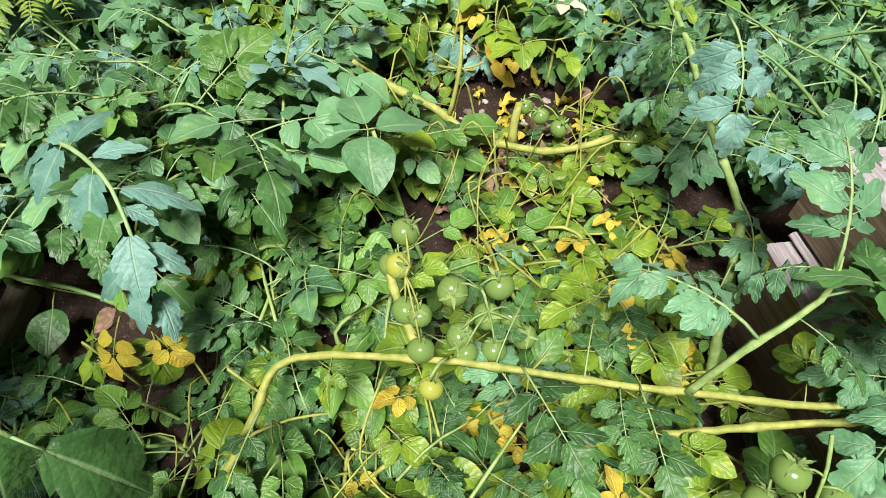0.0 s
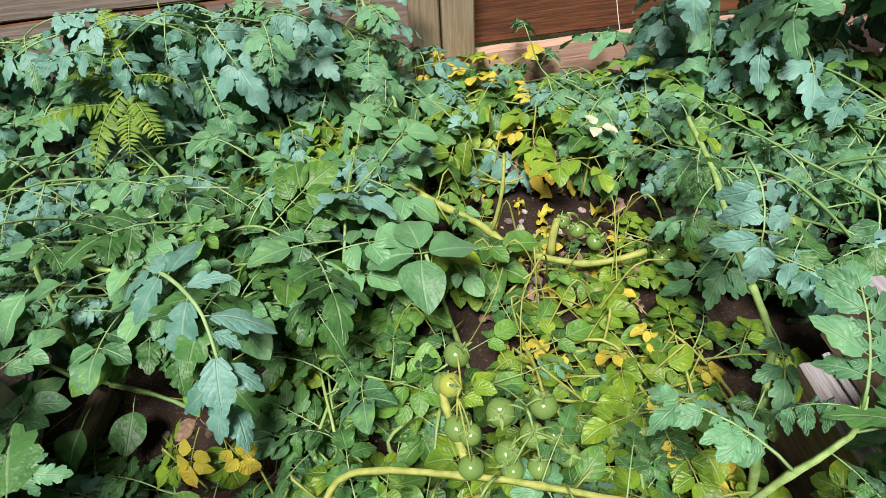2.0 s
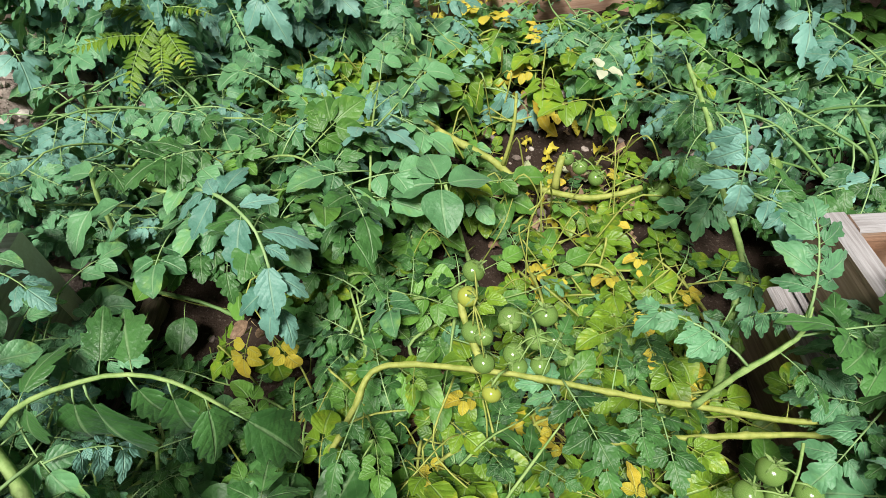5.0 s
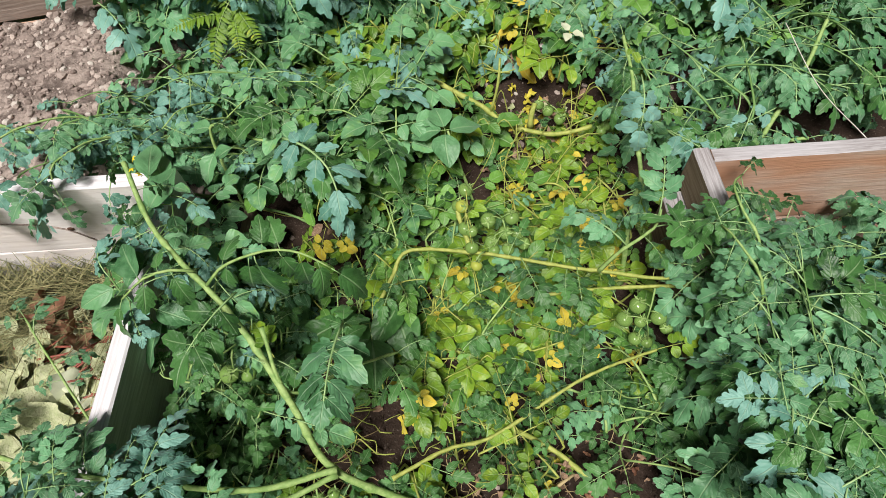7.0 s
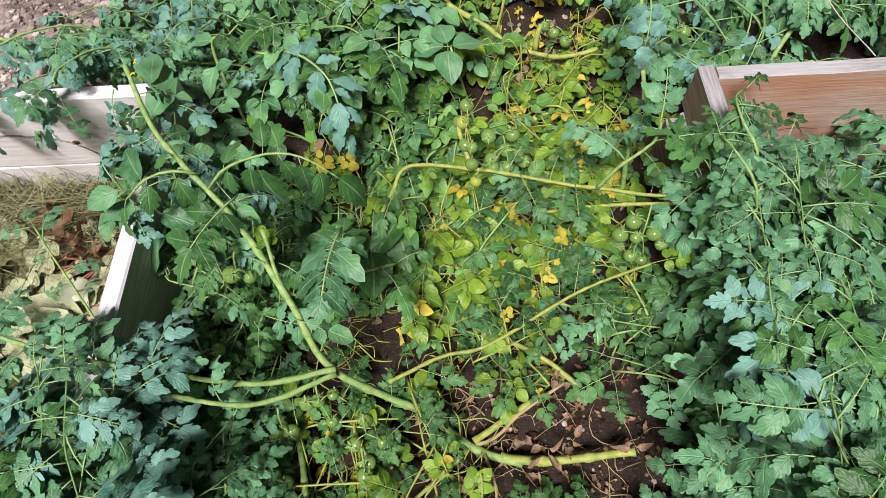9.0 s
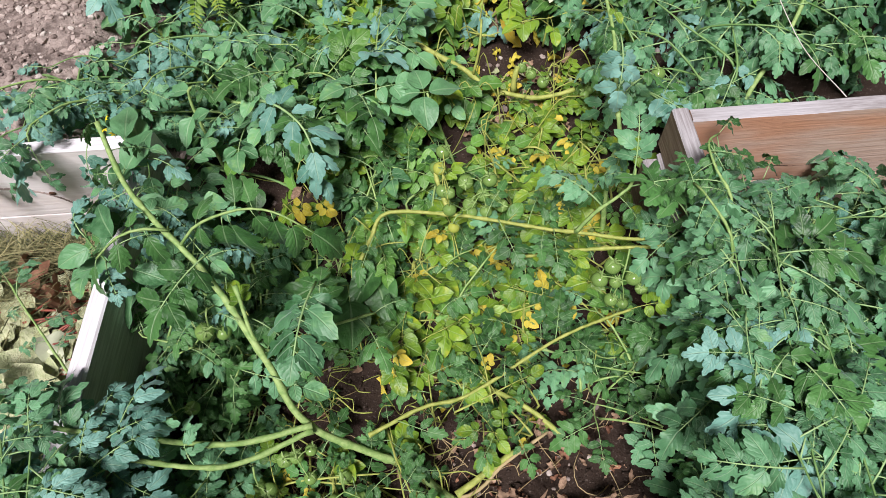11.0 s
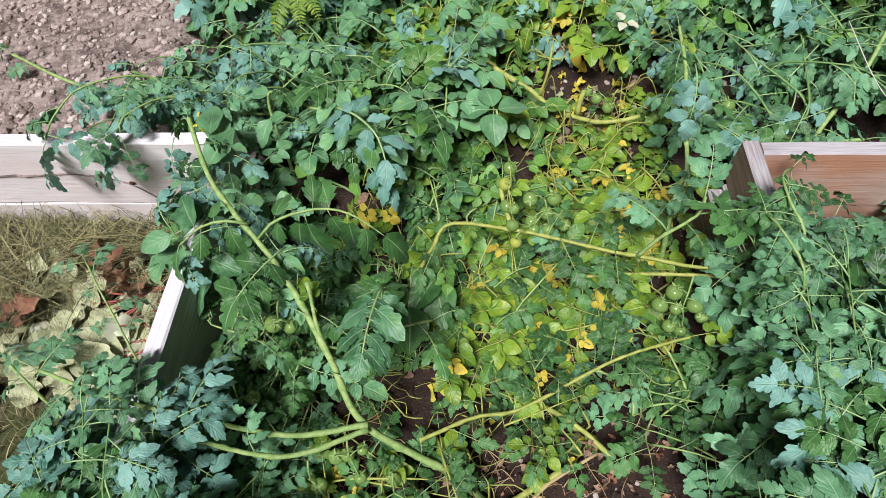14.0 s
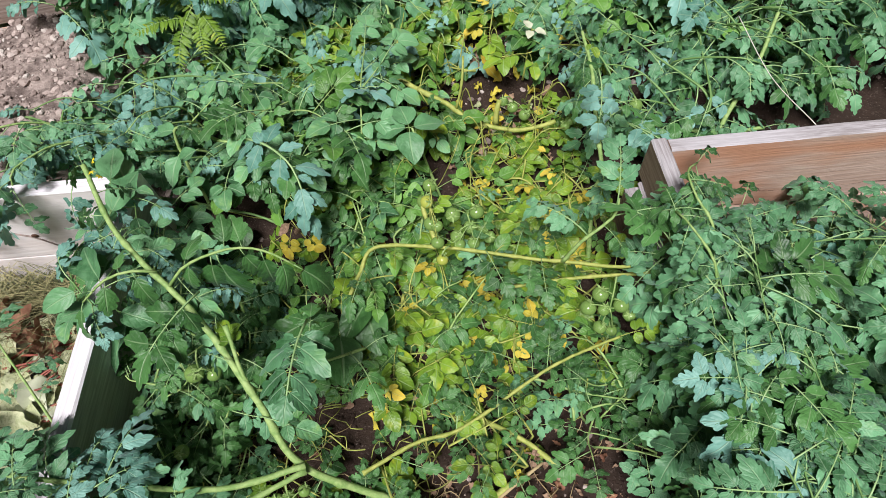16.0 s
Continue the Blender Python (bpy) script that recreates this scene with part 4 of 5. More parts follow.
truss(vine, (-0.005, -0.189, 0.220), [(-0.018, -0.211, 0.165), (-0.012, -0.249, 0.165), (0.012, -0.283, 0.165)], 0.0165, M_YELLOW_STEM, (0, 1))

# the fruiting stem across the middle
cross = thing("tomato_plant", (0.016, 0.374, 0.164), "tomato plant with a lying stem and a heavy green truss", "tomato plant")
leafy_stem(cross, [(-0.212, 0.361, 0.264), (-0.175, 0.402, 0.311), (-0.135, 0.444, 0.343), (0.006, 0.432, 0.337), (0.116, 0.406, 0.335), (0.227, 0.377, 0.332), (0.269, 0.363, 0.342), (0.382, 0.331, 0.352), (0.429, 0.322, 0.377)], 0.0047, 0.0042, M_YELLOW_STEM, (("deep", 1), ("lime", 1)), 0.10, 0.14, 0.25, end_leaf=False)
leafy_stem(cross, [(0.269, 0.363, 0.342), (0.3, 0.368, 0.409), (0.357, 0.384, 0.461), (0.367, 0.403, 0.498)], 0.0048, 0.003, M_STEM, (("tomato", 1), ("deep", 1)), 0.09, 0.07, 0.6, pitch=(-20, 25), end_leaf=False)
put_leaf(cross, "frond", (0.363, 0.395, 0.486), -8, 52, 0.17, 0, 0)
put_leaf(cross, "deep", (0.357, 0.385, 0.465), -95, 15, 0.16, 0, 2)
put_leaf(cross, "frond", (0.314, 0.369, 0.421), 55, 22, 0.19, 0, 1)
leafy_stem(cross, [(0.151, 0.343, 0.284), (0.276, 0.328, 0.326), (0.421, 0.314, 0.347), (0.559, 0.276, 0.411)], 0.0042, 0.0038, M_YELLOW_STEM, (("lime", 1),), 0.1, 0.2, 0.2, end_leaf=False)
leafy_stem(cross, [(0.006, 0.431, 0.336), (-0.014, 0.484, 0.36), (-0.026, 0.526, 0.386)], 0.0065, 0.004, M_YELLOW_STEM, (("lime", 1),), 0.1, 0.2, 0.6, end_leaf=False)
for x, y, z, hd, s in ((0.225, 0.379, 0.336, 175, 0.12), (0.107, 0.411, 0.342, 195, 0.13), (-0.165, 0.408, 0.319, 165, 0.13), (0.171, 0.393, 0.337, -20, 0.11)):
    put_leaf(cross, "deep", (x, y, z), hd, 5, s)
truss(cross, (0.002, 0.511, 0.395), [(-0.002, 0.546, 0.415), (-0.012, 0.521, 0.389), (-0.02, 0.529, 0.381), (-0.008, 0.479, 0.363), (0.006, 0.465, 0.372), (0.004, 0.438, 0.347)], 0.016, M_YELLOW_STEM, (1,))
truss(cross, (0.073, 0.491, 0.378), [(0.043, 0.483, 0.384), (0.049, 0.457, 0.334), (0.08, 0.471, 0.348), (0.109, 0.474, 0.339), (0.097, 0.498, 0.366), (0.121, 0.457, 0.321), (0.084, 0.441, 0.326), (0.052, 0.437, 0.332)], 0.016, M_STEM)
truss(cross, (0.031, 0.42, 0.357), [(0.011, 0.398, 0.338)], 0.016, M_STEM, (0,))
truss(cross, (0.36, 0.296, 0.386), [(0.304, 0.258, 0.322), (0.336, 0.252, 0.318), (0.329, 0.275, 0.346), (0.369, 0.252, 0.332), (0.334, 0.237, 0.264), (0.359, 0.231, 0.253), (0.39, 0.241, 0.303)], 0.016, M_STEM)

# lying and upright stems further back
arc = thing("tomato_plant", (0.10, 0.90, 0.20), "tomato plant with an arching yellow-green stem on dry leaves", "tomato plant")
leafy_stem(arc, [(-0.067, 0.972, 0.360), (-0.011, 0.943, 0.335), (0.060, 0.908, 0.310), (0.105, 0.877, 0.285), (0.148, 0.853, 0.275), (0.238, 0.829, 0.265), (0.298, 0.827, 0.272), (0.346, 0.828, 0.285)], 0.0072, 0.0055, M_YELLOW_STEM, (("deep", 1),), 0.08, 0.2, 0.2, end_leaf=False)
place_part("stem", stem_mesh([(0.192, 0.876, 0.250), (0.195, 0.886, 0.290), (0.204, 0.902, 0.310)], 0.008, 0.007, M_YELLOW_STEM), arc)
place_part("stem", stem_mesh([(0.085, 0.893, 0.300), (0.095, 0.901, 0.340), (0.105, 0.913, 0.380), (0.113, 0.959, 0.420)], 0.004, 0.003, M_YELLOW_STEM), arc)
truss(arc, (0.212, 0.874, 0.345), [(0.216, 0.905, 0.300), (0.239, 0.890, 0.290), (0.269, 0.872, 0.275)], 0.0165)
truss(arc, (0.374, 0.822, 0.330), [(0.386, 0.830, 0.280), (0.373, 0.822, 0.270)], 0.0165)
up = thing("tomato_plant", (0.363, 0.41, 0.198), "tomato plant with an upright pale stem and drooping leaves", "tomato plant")
leafy_stem(up, [(0.353, 0.403, 0.198), (0.353, 0.487, 0.39), (0.385, 0.551, 0.4), (0.399, 0.676, 0.415), (0.415, 0.827, 0.449), (0.409, 0.932, 0.481)], 0.0056, 0.004, M_STEM, (("tomato", 3), ("deep", 3), ("lime", 1)), 0.115, 0.05, 0.3, 180, 90, (-35, 15))
put_leaf(up, "glaucous", (0.39, 0.722, 0.545), 180, -25, 0.18, 0, 3)
for pts in ([(0.525, 0.805, 0.272), (0.598, 0.777, 0.291), (0.73, 0.709, 0.313), (0.829, 0.688, 0.34)], [(0.73, 0.709, 0.313), (0.767, 0.752, 0.37), (0.847, 0.847, 0.408), (0.894, 0.929, 0.485)]):
    leafy_stem(up, pts, 0.006, 0.0045, M_STEM, TOM, 0.15, 0.07, 0.3, 180, 100, (-20, 25))
put_fruit(up, (0.514, 0.749, 0.395), 0.017)
back = thing("tomato_plant", (-0.85, 1.173, 0.209), "tall tomato plant with a thick dark green stem", "tomato plant")
leafy_stem(back, [(-0.786, 1.143, 0.2), (-0.801, 1.173, 0.232), (-0.88, 1.248, 0.287), (-0.915, 1.321, 0.358), (-0.97, 1.409, 0.448)], 0.013, 0.011, M_DARK_STEM, (("blue_potato", 1),), 0.2, 0.05, 0.6, 180, 120)
leafy_stem(back, [(-0.471, 1.115, 0.187), (-0.453, 1.176, 0.238), (-0.515, 1.293, 0.279), (-0.553, 1.471, 0.386)], 0.008, 0.006, M_STEM, TOM, 0.17, 0.06, 0.4, 180, 100)
leafy_stem(back, [(-0.756, 0.861, 0.325), (-1.031, 0.857, 0.357), (-1.233, 0.912, 0.363), (-1.457, 1.018, 0.383)], 0.006, 0.004, M_STEM, TOM, 0.14, 0.12, 0.3, 180, 100)
for pts in ([(-0.74, 0.84, 0.33), (-0.88, 0.77, 0.50), (-0.99, 0.69, 0.545), (-1.04, 0.61, 0.53), (-1.075, 0.578, 0.49)], [(-0.74, 0.80, 0.34), (-0.82, 0.72, 0.48), (-0.885, 0.62, 0.515), (-0.887, 0.585, 0.50)]):
    leafy_stem(back, pts, 0.0032, 0.002, M_STEM, BLU, 0.12, 0.035, 0.35, 170, 80, (-25, 15), end_leaf=False)
for k, (x, y, z, h, p, q) in enumerate(((-1.07, 0.572, 0.490, 105, -55, 0.16), (-1.05, 0.590, 0.520, 60, -10, 0.13), (-0.885, 0.572, 0.500, 98, -45, 0.18), (-0.882, 0.572, 0.500, 205, -55, 0.12), (-0.758, 0.575, 0.495, 175, -35, 0.12))):
    put_leaf(back, "glaucous" if k % 2 == 0 else "tomato", (x, y, z), h, p, q, 0, k + 2)
truss(back, (-0.615, 1.51, 0.538), [(-0.602, 1.492, 0.481), (-0.622, 1.488, 0.462), (-0.634, 1.496, 0.486), (-0.587, 1.49, 0.481), (-0.612, 1.484, 0.45)])
mid = thing("tomato_plant", (-0.079, 1.2, 0.177), "tomato plant with slender upright stems", "tomato plant")
leafy_stem(mid, [(-0.051, 1.124, 0.193), (-0.076, 1.205, 0.352), (-0.105, 1.333, 0.449), (-0.142, 1.439, 0.538)], 0.006, 0.004, M_STEM, TOM, 0.17, 0.045, 0.45, 180, 90, (-25, 15))
truss(mid, (-0.15, 1.461, 0.543), [(-0.151, 1.441, 0.476), (-0.193, 1.44, 0.455), (-0.122, 1.446, 0.506)], 0.016)
for x, y, z in ((-0.255, 0.909, 0.332), (-0.36, 0.852, 0.313)):
    put_fruit(mid, (x, y, z), 0.016)
frond = thing("tomato_plant", (-0.423, 0.608, 0.107), "tomato plant with a long arched blue-green leaf", "tomato plant")
leafy_stem(frond, [(-0.573, 0.655, 0.133), (-0.605, 0.760, 0.42), (-0.54, 0.745, 0.45), (-0.477, 0.716, 0.44), (-0.414, 0.706, 0.45)], 0.005, 0.0035, M_STEM, (("deep", 2), ("tomato", 1)), 0.12, 0.12, 0.35, 180, 100, end_leaf=False)
place_part("leaf_stalk", stem_mesh([(-0.414, 0.706, 0.450), (-0.372, 0.667, 0.474), (-0.335, 0.633, 0.480), (-0.296, 0.586, 0.474), (-0.280, 0.545, 0.440), (-0.280, 0.530, 0.375)], 0.0035, 0.0016, M_RACHIS, 6, 0.0003, 0.0), frond, None, "pale arched leaf stalk")
for k, (x, y, z, h, p, q) in enumerate(((-0.400, 0.693, 0.460, 170, -30, 0.055), (-0.388, 0.682, 0.467, 105, -25, 0.075), (-0.370, 0.667, 0.474, 150, -50, 0.085), (-0.358, 0.655, 0.477, -15, 12, 0.085), (-0.365, 0.660, 0.477, 35, 15, 0.06), (-0.330, 0.629, 0.480, -65, 5, 0.065), (-0.320, 0.618, 0.479, 165, -48, 0.095), (-0.296, 0.586, 0.474, -85, -8, 0.09),
                                        (-0.288, 0.570, 0.463, -105, -20, 0.045), (-0.282, 0.553, 0.448, 190, -45, 0.085), (-0.280, 0.543, 0.436, -110, -30, 0.065), (-0.280, 0.539, 0.422, 120, -48, 0.085), (-0.280, 0.535, 0.402, 150, -58, 0.08), (-0.280, 0.530, 0.378, -140, -50, 0.07))):
    put_leaf(frond, "blue_leaflet", (x, y, z), h, 0.65 * p, 0.9 * q, rng.uniform(-15, 15), k)
for pts in ([(-0.76, 0.74, 0.24), (-0.64, 0.701, 0.25), (-0.544, 0.666, 0.25), (-0.455, 0.636, 0.25), (-0.40, 0.62, 0.22)], [(-0.70, 0.70, 0.20), (-0.64, 0.69, 0.275), (-0.56, 0.655, 0.26)]):
    place_part("stem", stem_mesh(pts, 0.0045, 0.003, M_SHOOT, 6), frond)
for k, (x, y, z, h, p, q) in enumerate(((-0.542, 0.720, 0.42, 110, -10, 0.085), (-0.530, 0.675, 0.40, 100, -15, 0.065), (-0.575, 0.675, 0.40, 95, -10, 0.06), (-0.590, 0.765, 0.44, 80, 0, 0.09), (-0.580, 0.700, 0.43, 150, -20, 0.08))):
    put_leaf(frond, "oval", (x, y, z), h, p, q, rng.uniform(-15, 15), k)
for x, y, z, h, p, q in ((-0.535, 0.61, 0.27, 160, -25, 0.11), (-0.61, 0.67, 0.29, 130, -15, 0.10), (-0.495, 0.645, 0.24, 185, -15, 0.09)):
    put_leaf(frond, "single", (x, y, z), h, p, q)
rosette = thing("potato_plant", (-0.016, 0.694, 0.205), "potato plant with large pale rounded leaves", "potato plant")
leafy_stem(rosette, [(0.025, 0.685, 0.166), (-0.005, 0.708, 0.292), (-0.033, 0.73, 0.41)], 0.004, 0.003, M_STEM, (("potato", 1),), 0.1, 0.3, 0.9, end_leaf=False)
for h, p, s in ((178, -12, 0.09), (80, -5, 0.085), (-75, -5, 0.095), (15, 10, 0.08)):
    place_part("leaf", single_leaf(60 + h, 0.1, 0.085, 0.25, 0.15).mesh("leaf", M_BLUE_LEAF, M_STEM), rosette, Matrix.Translation((-0.039, 0.727, 0.415)) @ turn(h, p) @ Matrix.Diagonal((s / 0.115,) * 3 + (1,)))

hollow = thing("potato_plant", (-0.258, 0.256, 0.14), "potato plant with broad pocked leaves over bare soil", "potato plant")
for x, y, z, h, s in ((-0.372, 0.425, 0.232, 150, 0.15), (-0.311, 0.401, 0.258, 185, 0.16), (-0.249, 0.376, 0.267, 170, 0.16), (-0.186, 0.362, 0.283, 200, 0.15), (-0.149, 0.361, 0.294, 150, 0.13), (-0.283, 0.324, 0.266, 120, 0.14), (-0.23, 0.302, 0.282, 190, 0.15), (-0.428, 0.364, 0.24, 215, 0.14)):
    leafy_stem(hollow, [(-0.245, 0.341, 0.117), (x * 0.6 - 0.1, y + 0.02, z * 0.7), (x, y, z)], 0.003, 0.002, M_STEM, (("potato", 1),), 0.1, 0.3, 0.95, end_leaf=False)
    put_leaf(hollow, "single", (x, y, z), h, 5, s)


# deep leaves carry the shade of the hollow in their colour
potatoes("potato plant with shade-darkened green leaves low over bare soil", (-0.51, -0.20, 0.31, 0.55), 0.28, 9, 0.13, 140, (("deep", 3), ("potato", 3), ("blue_potato", 2)), pitch=(-10, 30), reach=0.15, r0=0.003)
tomatoes("tomato shoots with dark curled leaves over the long stem", (-0.62, -0.42, 0.17, 0.42), 0.44, 9, 0.11, 141, (("deep", 1), ("blue_potato", 2), ("tomato", 2), ("glaucous", 1)), pitch=(-45, 15), reach=0.2, r0=0.004)
tomatoes("tomato shoots with dark curled leaves along the side board", (-0.68, -0.55, 0.36, 0.58), 0.48, 7, 0.11, 142, (("deep", 1), ("tomato", 2), ("glaucous", 2)), pitch=(-40, 15), reach=0.2, r0=0.004)
tomatoes(L_TOM + " over the side board", (-0.73, -0.60, -0.38, -0.05), 0.55, 7, 0.16, 143, BLU, **SIDE)
tomatoes("small tomato plant beside the orange-brown board", (0.57, 1.06, 0.29, 0.45), 0.44, 12, 0.15, 144, TOM, bias=180, spread=120, pitch=(-35, 25), reach=0.2)
tomatoes(L_TOM + " by the fence", (-0.46, -0.06, 1.44, 1.70), 0.57, 8, 0.16, 145, **DRP)


def overhang(label, x, y0, y1, z, size, kinds, lanes, seed, spacing=0.024, pitch=(-25, 20)):
    """Shoots that lie along the top of a side board and cover it with leaves."""
    r = random.Random(seed)
    plant = thing("tomato_plant", (x + 0.05, y0, soil_z(x + 0.05, y0)), label, "tomato plant")
    for i in range(lanes):
        dx = 0.05 * (i - (lanes - 1) / 2) + r.uniform(-0.01, 0.01)
        pts = [(x + dx + 0.07, y0 - 0.03, z - 0.3)]
        for k in range(5):
            y = y0 + (y1 - y0) * k / 4
            pts.append((x + dx + r.uniform(-0.045, 0.045), y, z + r.uniform(-0.01, 0.03)))
        leafy_stem(plant, pts, 0.0022, 0.0012, M_SHOOT, kinds, size, spacing, 0.35, 180, 165, pitch, True, r)


overhang("tomato shoots lying over the white side board", RAIL_LEFT, 0.29, 0.56, 0.48, 0.13, (("oval", 2), ("glaucous", 2), ("blue_potato", 2)), 2, 150)
overhang("tomato shoots lying over the white side board", RAIL_LEFT, -0.50, -0.05, 0.50, 0.14, TOM, 3, 151)
overhang("tomato shoots lying over the bleached side board", RAIL_RIGHT, -0.60, 0.24, 0.50, 0.15, SID, 3, 152, 0.02)

tomatoes("tomato plant with dark green leaves low over the soil", (0.27, 0.42, -0.06, 0.14), 0.27, 7, 0.10, 160, (("deep", 4), ("tomato", 1)), pitch=(-10, 35), reach=0.15, r0=0.003, lift=0.03)
tomatoes("tomato plant with broad blue-green leaves reaching over the soil", (0.25, 0.44, -0.50, -0.26), 0.34, 8, 0.12, 161, TOM, bias=90, spread=100, pitch=(-15, 20), reach=0.28, r0=0.004, lift=0.03)
tomatoes("tomato plant with dark green leaves low over the soil", (-0.24, 0.02, -0.52, -0.26), 0.23, 10, 0.10, 162, (("deep", 4), ("lime", 1)), pitch=(-5, 35), reach=0.15, r0=0.003, lift=0.02)
tomatoes(L_SIDE, (0.40, 0.50, -0.53, -0.12), 0.48, 9, 0.13, 163, SID, **SIDE)
potatoes("low potato plant with green leaves under the tomatoes", (0.43, 1.06, 0.98, 1.53), 0.45, 20, 0.16, 170, (("potato", 3), ("blue_potato", 2), ("lime", 1)), bias=180, spread=130, pitch=(-20, 30), reach=0.2)
# shade beside the pale board, painted by the dark deep leaves
potatoes("potato plant with shade-darkened green leaves by the pale board", (-0.60, -0.44, 0.42, 0.60), 0.27, 3, 0.14, 171, (("deep", 3), ("potato", 2)), pitch=(-20, 25), reach=0.15, r0=0.0035)
tomatoes("yellow-green tomato shoots low over the soil", (-0.50, -0.25, -0.35, 0.01), 0.24, 11, 0.095, 172, (("lime", 2), ("deep", 3), ("yellow", 0.8)), material=M_YELLOW_STEM, pitch=(0, 40), reach=0.2, r0=0.0028, lift=0.03, spacing=0.05)
tomatoes("tomato shoots with blue-green leaves hanging inside the side board", (-0.60, -0.46, -0.36, -0.06), 0.40, 8, 0.12, 173, TOM, bias=230, spread=120, pitch=(-35, 20), reach=0.2, r0=0.0035)
potatoes("potato plant with blue-green and yellow-green leaves by the fence post", (-0.38, 0.11, 1.16, 1.57), 0.43, 14, 0.17, 174, (("glaucous", 2), ("lime", 3), ("potato", 2), ("yellow", 0.5)), bias=180, spread=100, pitch=(-40, 15), reach=0.18, r0=0.003)


# corner fill: deep leaves in both plants darken it like shade
tomatoes("tomato shoots with shade-darkened green leaves in a corner", (-0.63, -0.44, -0.16, 0.20), 0.30, 12, 0.11, 181, (("deep", 4), ("tomato", 1)), pitch=(-25, 30), reach=0.2, r0=0.003)
potatoes("potato plant with broad shade-darkened leaves in a corner", (-0.62, -0.36, 0.20, 0.44), 0.27, 10, 0.15, 182, (("deep", 3), ("potato", 3)), pitch=(-20, 30), reach=0.18, r0=0.003)
tomatoes("blue-green tomato shoots inside the side board", (-0.64, -0.44, -0.42, -0.10), 0.40, 10, 0.13, 183, TOM, pitch=(-30, 15), reach=0.2, r0=0.003)


tomatoes("small dark green tomato shoots at the edge of bare soil", (-0.06, 0.32, -0.44, -0.27), 0.23, 11, 0.105, 186, (("deep", 4), ("lime", 2), ("tomato", 1)), pitch=(-10, 30), reach=0.16, r0=0.0028, lift=0.03)
tomatoes("yellow-green shoots with small leaves round the bare soil", (-0.16, 0.22, -0.02, 0.17), 0.25, 12, 0.09, 184, (("lime", 2), ("deep", 5), ("yellow", 0.8)), material=M_YELLOW_STEM, pitch=(-10, 35), reach=0.16, r0=0.0028, lift=0.03)


tomatoes("blue-green tomato shoots hanging over the pale board", (-1.12, -0.80, 0.63, 0.73), 0.55, 7, 0.125, 185, BLU, bias=180, spread=60, pitch=(-70, -10), material=M_SHOOT, reach=0.16, r0=0.003, lift=0.03)


# ---- loose and small things ----
def join(items):
    """Many meshes' verts and faces as one list."""
    verts, faces = [], []
    for v, f in items:
        n = len(verts)
        verts += v
        faces += [tuple(i + n for i in q) for q in f]
    return verts, faces


ICO = bmesh.new()
bmesh.ops.create_icosphere(ICO, subdivisions=1, radius=1.0)
ICO_V, ICO_F = [v.co.copy() for v in ICO.verts], [tuple(v.index for v in f.verts) for f in ICO.faces]
ICO.free()


def pebble(at, size, r):
    sx, sy, sz = size * r.uniform(0.8, 1.3), size * r.uniform(0.7, 1.0), size * r.uniform(0.5, 0.8)
    m = Matrix.Translation(at) @ turn(r.uniform(0, 360), r.uniform(-20, 20), r.uniform(-20, 20))
    return [m @ Vector((v.x * sx * r.uniform(0.85, 1.15), v.y * sy * r.uniform(0.85, 1.15), v.z * sz)) for v in ICO_V], ICO_F


def scatter_pebbles(name, label, count, box, low, high, seed, power=2.5):
    r = random.Random(seed)
    items = []
    for _ in range(count):
        x, y = r.uniform(box[0], box[1]), r.uniform(box[2], box[3])
        if in_bed(x, y):
            s = low + (high - low) * r.random() ** power
            items.append(pebble((x, y, soil_z(x, y) + s * 0.15), s, r))
    v, f = join(items)
    tagged(new(name, mesh_of(name, v, f, [M_STONE], smooth=False)), label, "pebbles", "", "stuff")


scatter_pebbles("gravel", "pale pebbles and clods on dry soil", 5600, (-2.3, -0.72, 0.64, 1.5), 0.002, 0.016, 1, 3.2)
scatter_pebbles("gravel", "small pebbles on dark soil by the fence", 500, (-0.4, 1.4, 0.85, 1.62), 0.003, 0.014, 2)
scatter_pebbles("gravel", "small pebbles on dark soil", 420, (-0.5, 0.48, -0.55, 0.62), 0.002, 0.009, 3)
cr = random.Random(14)
clods = []
for _ in range(2600):
    x, y = cr.uniform(-0.47, 0.46), cr.uniform(-0.55, 0.58)
    s = 0.002 + 0.009 * cr.random() ** 3
    clods.append(pebble((x, y, soil_z(x, y) + s * 0.3), s, cr))
v, f = join(clods)
tagged(new("soil_crumbs", mesh_of("soil_crumbs", v, f, [M_SOIL], smooth=False)), "loose dark crumbs and clods of soil", "soil", "", "stuff")
for i, (x, y, s) in enumerate(((0.145, 0.036, 0.012), (-0.013, -0.195, 0.015), (0.878, 0.646, 0.016), (0.249, 0.787, 0.011), (0.35, 1.505, 0.015), (0.242, 1.535, 0.014), (0.422, 1.477, 0.013), (0.067, -0.13, 0.008))):
    v, f = pebble((0, 0, 0), s, random.Random(90 + i))
    stone = new("stone", mesh_of("stone", v, f, [M_STONE]))
    stone.location = (x, y, soil_z(x, y) + s * 0.35)
    tagged(stone, "rounded pale pinkish stone on the soil", "stone", "pale stones in the bed")


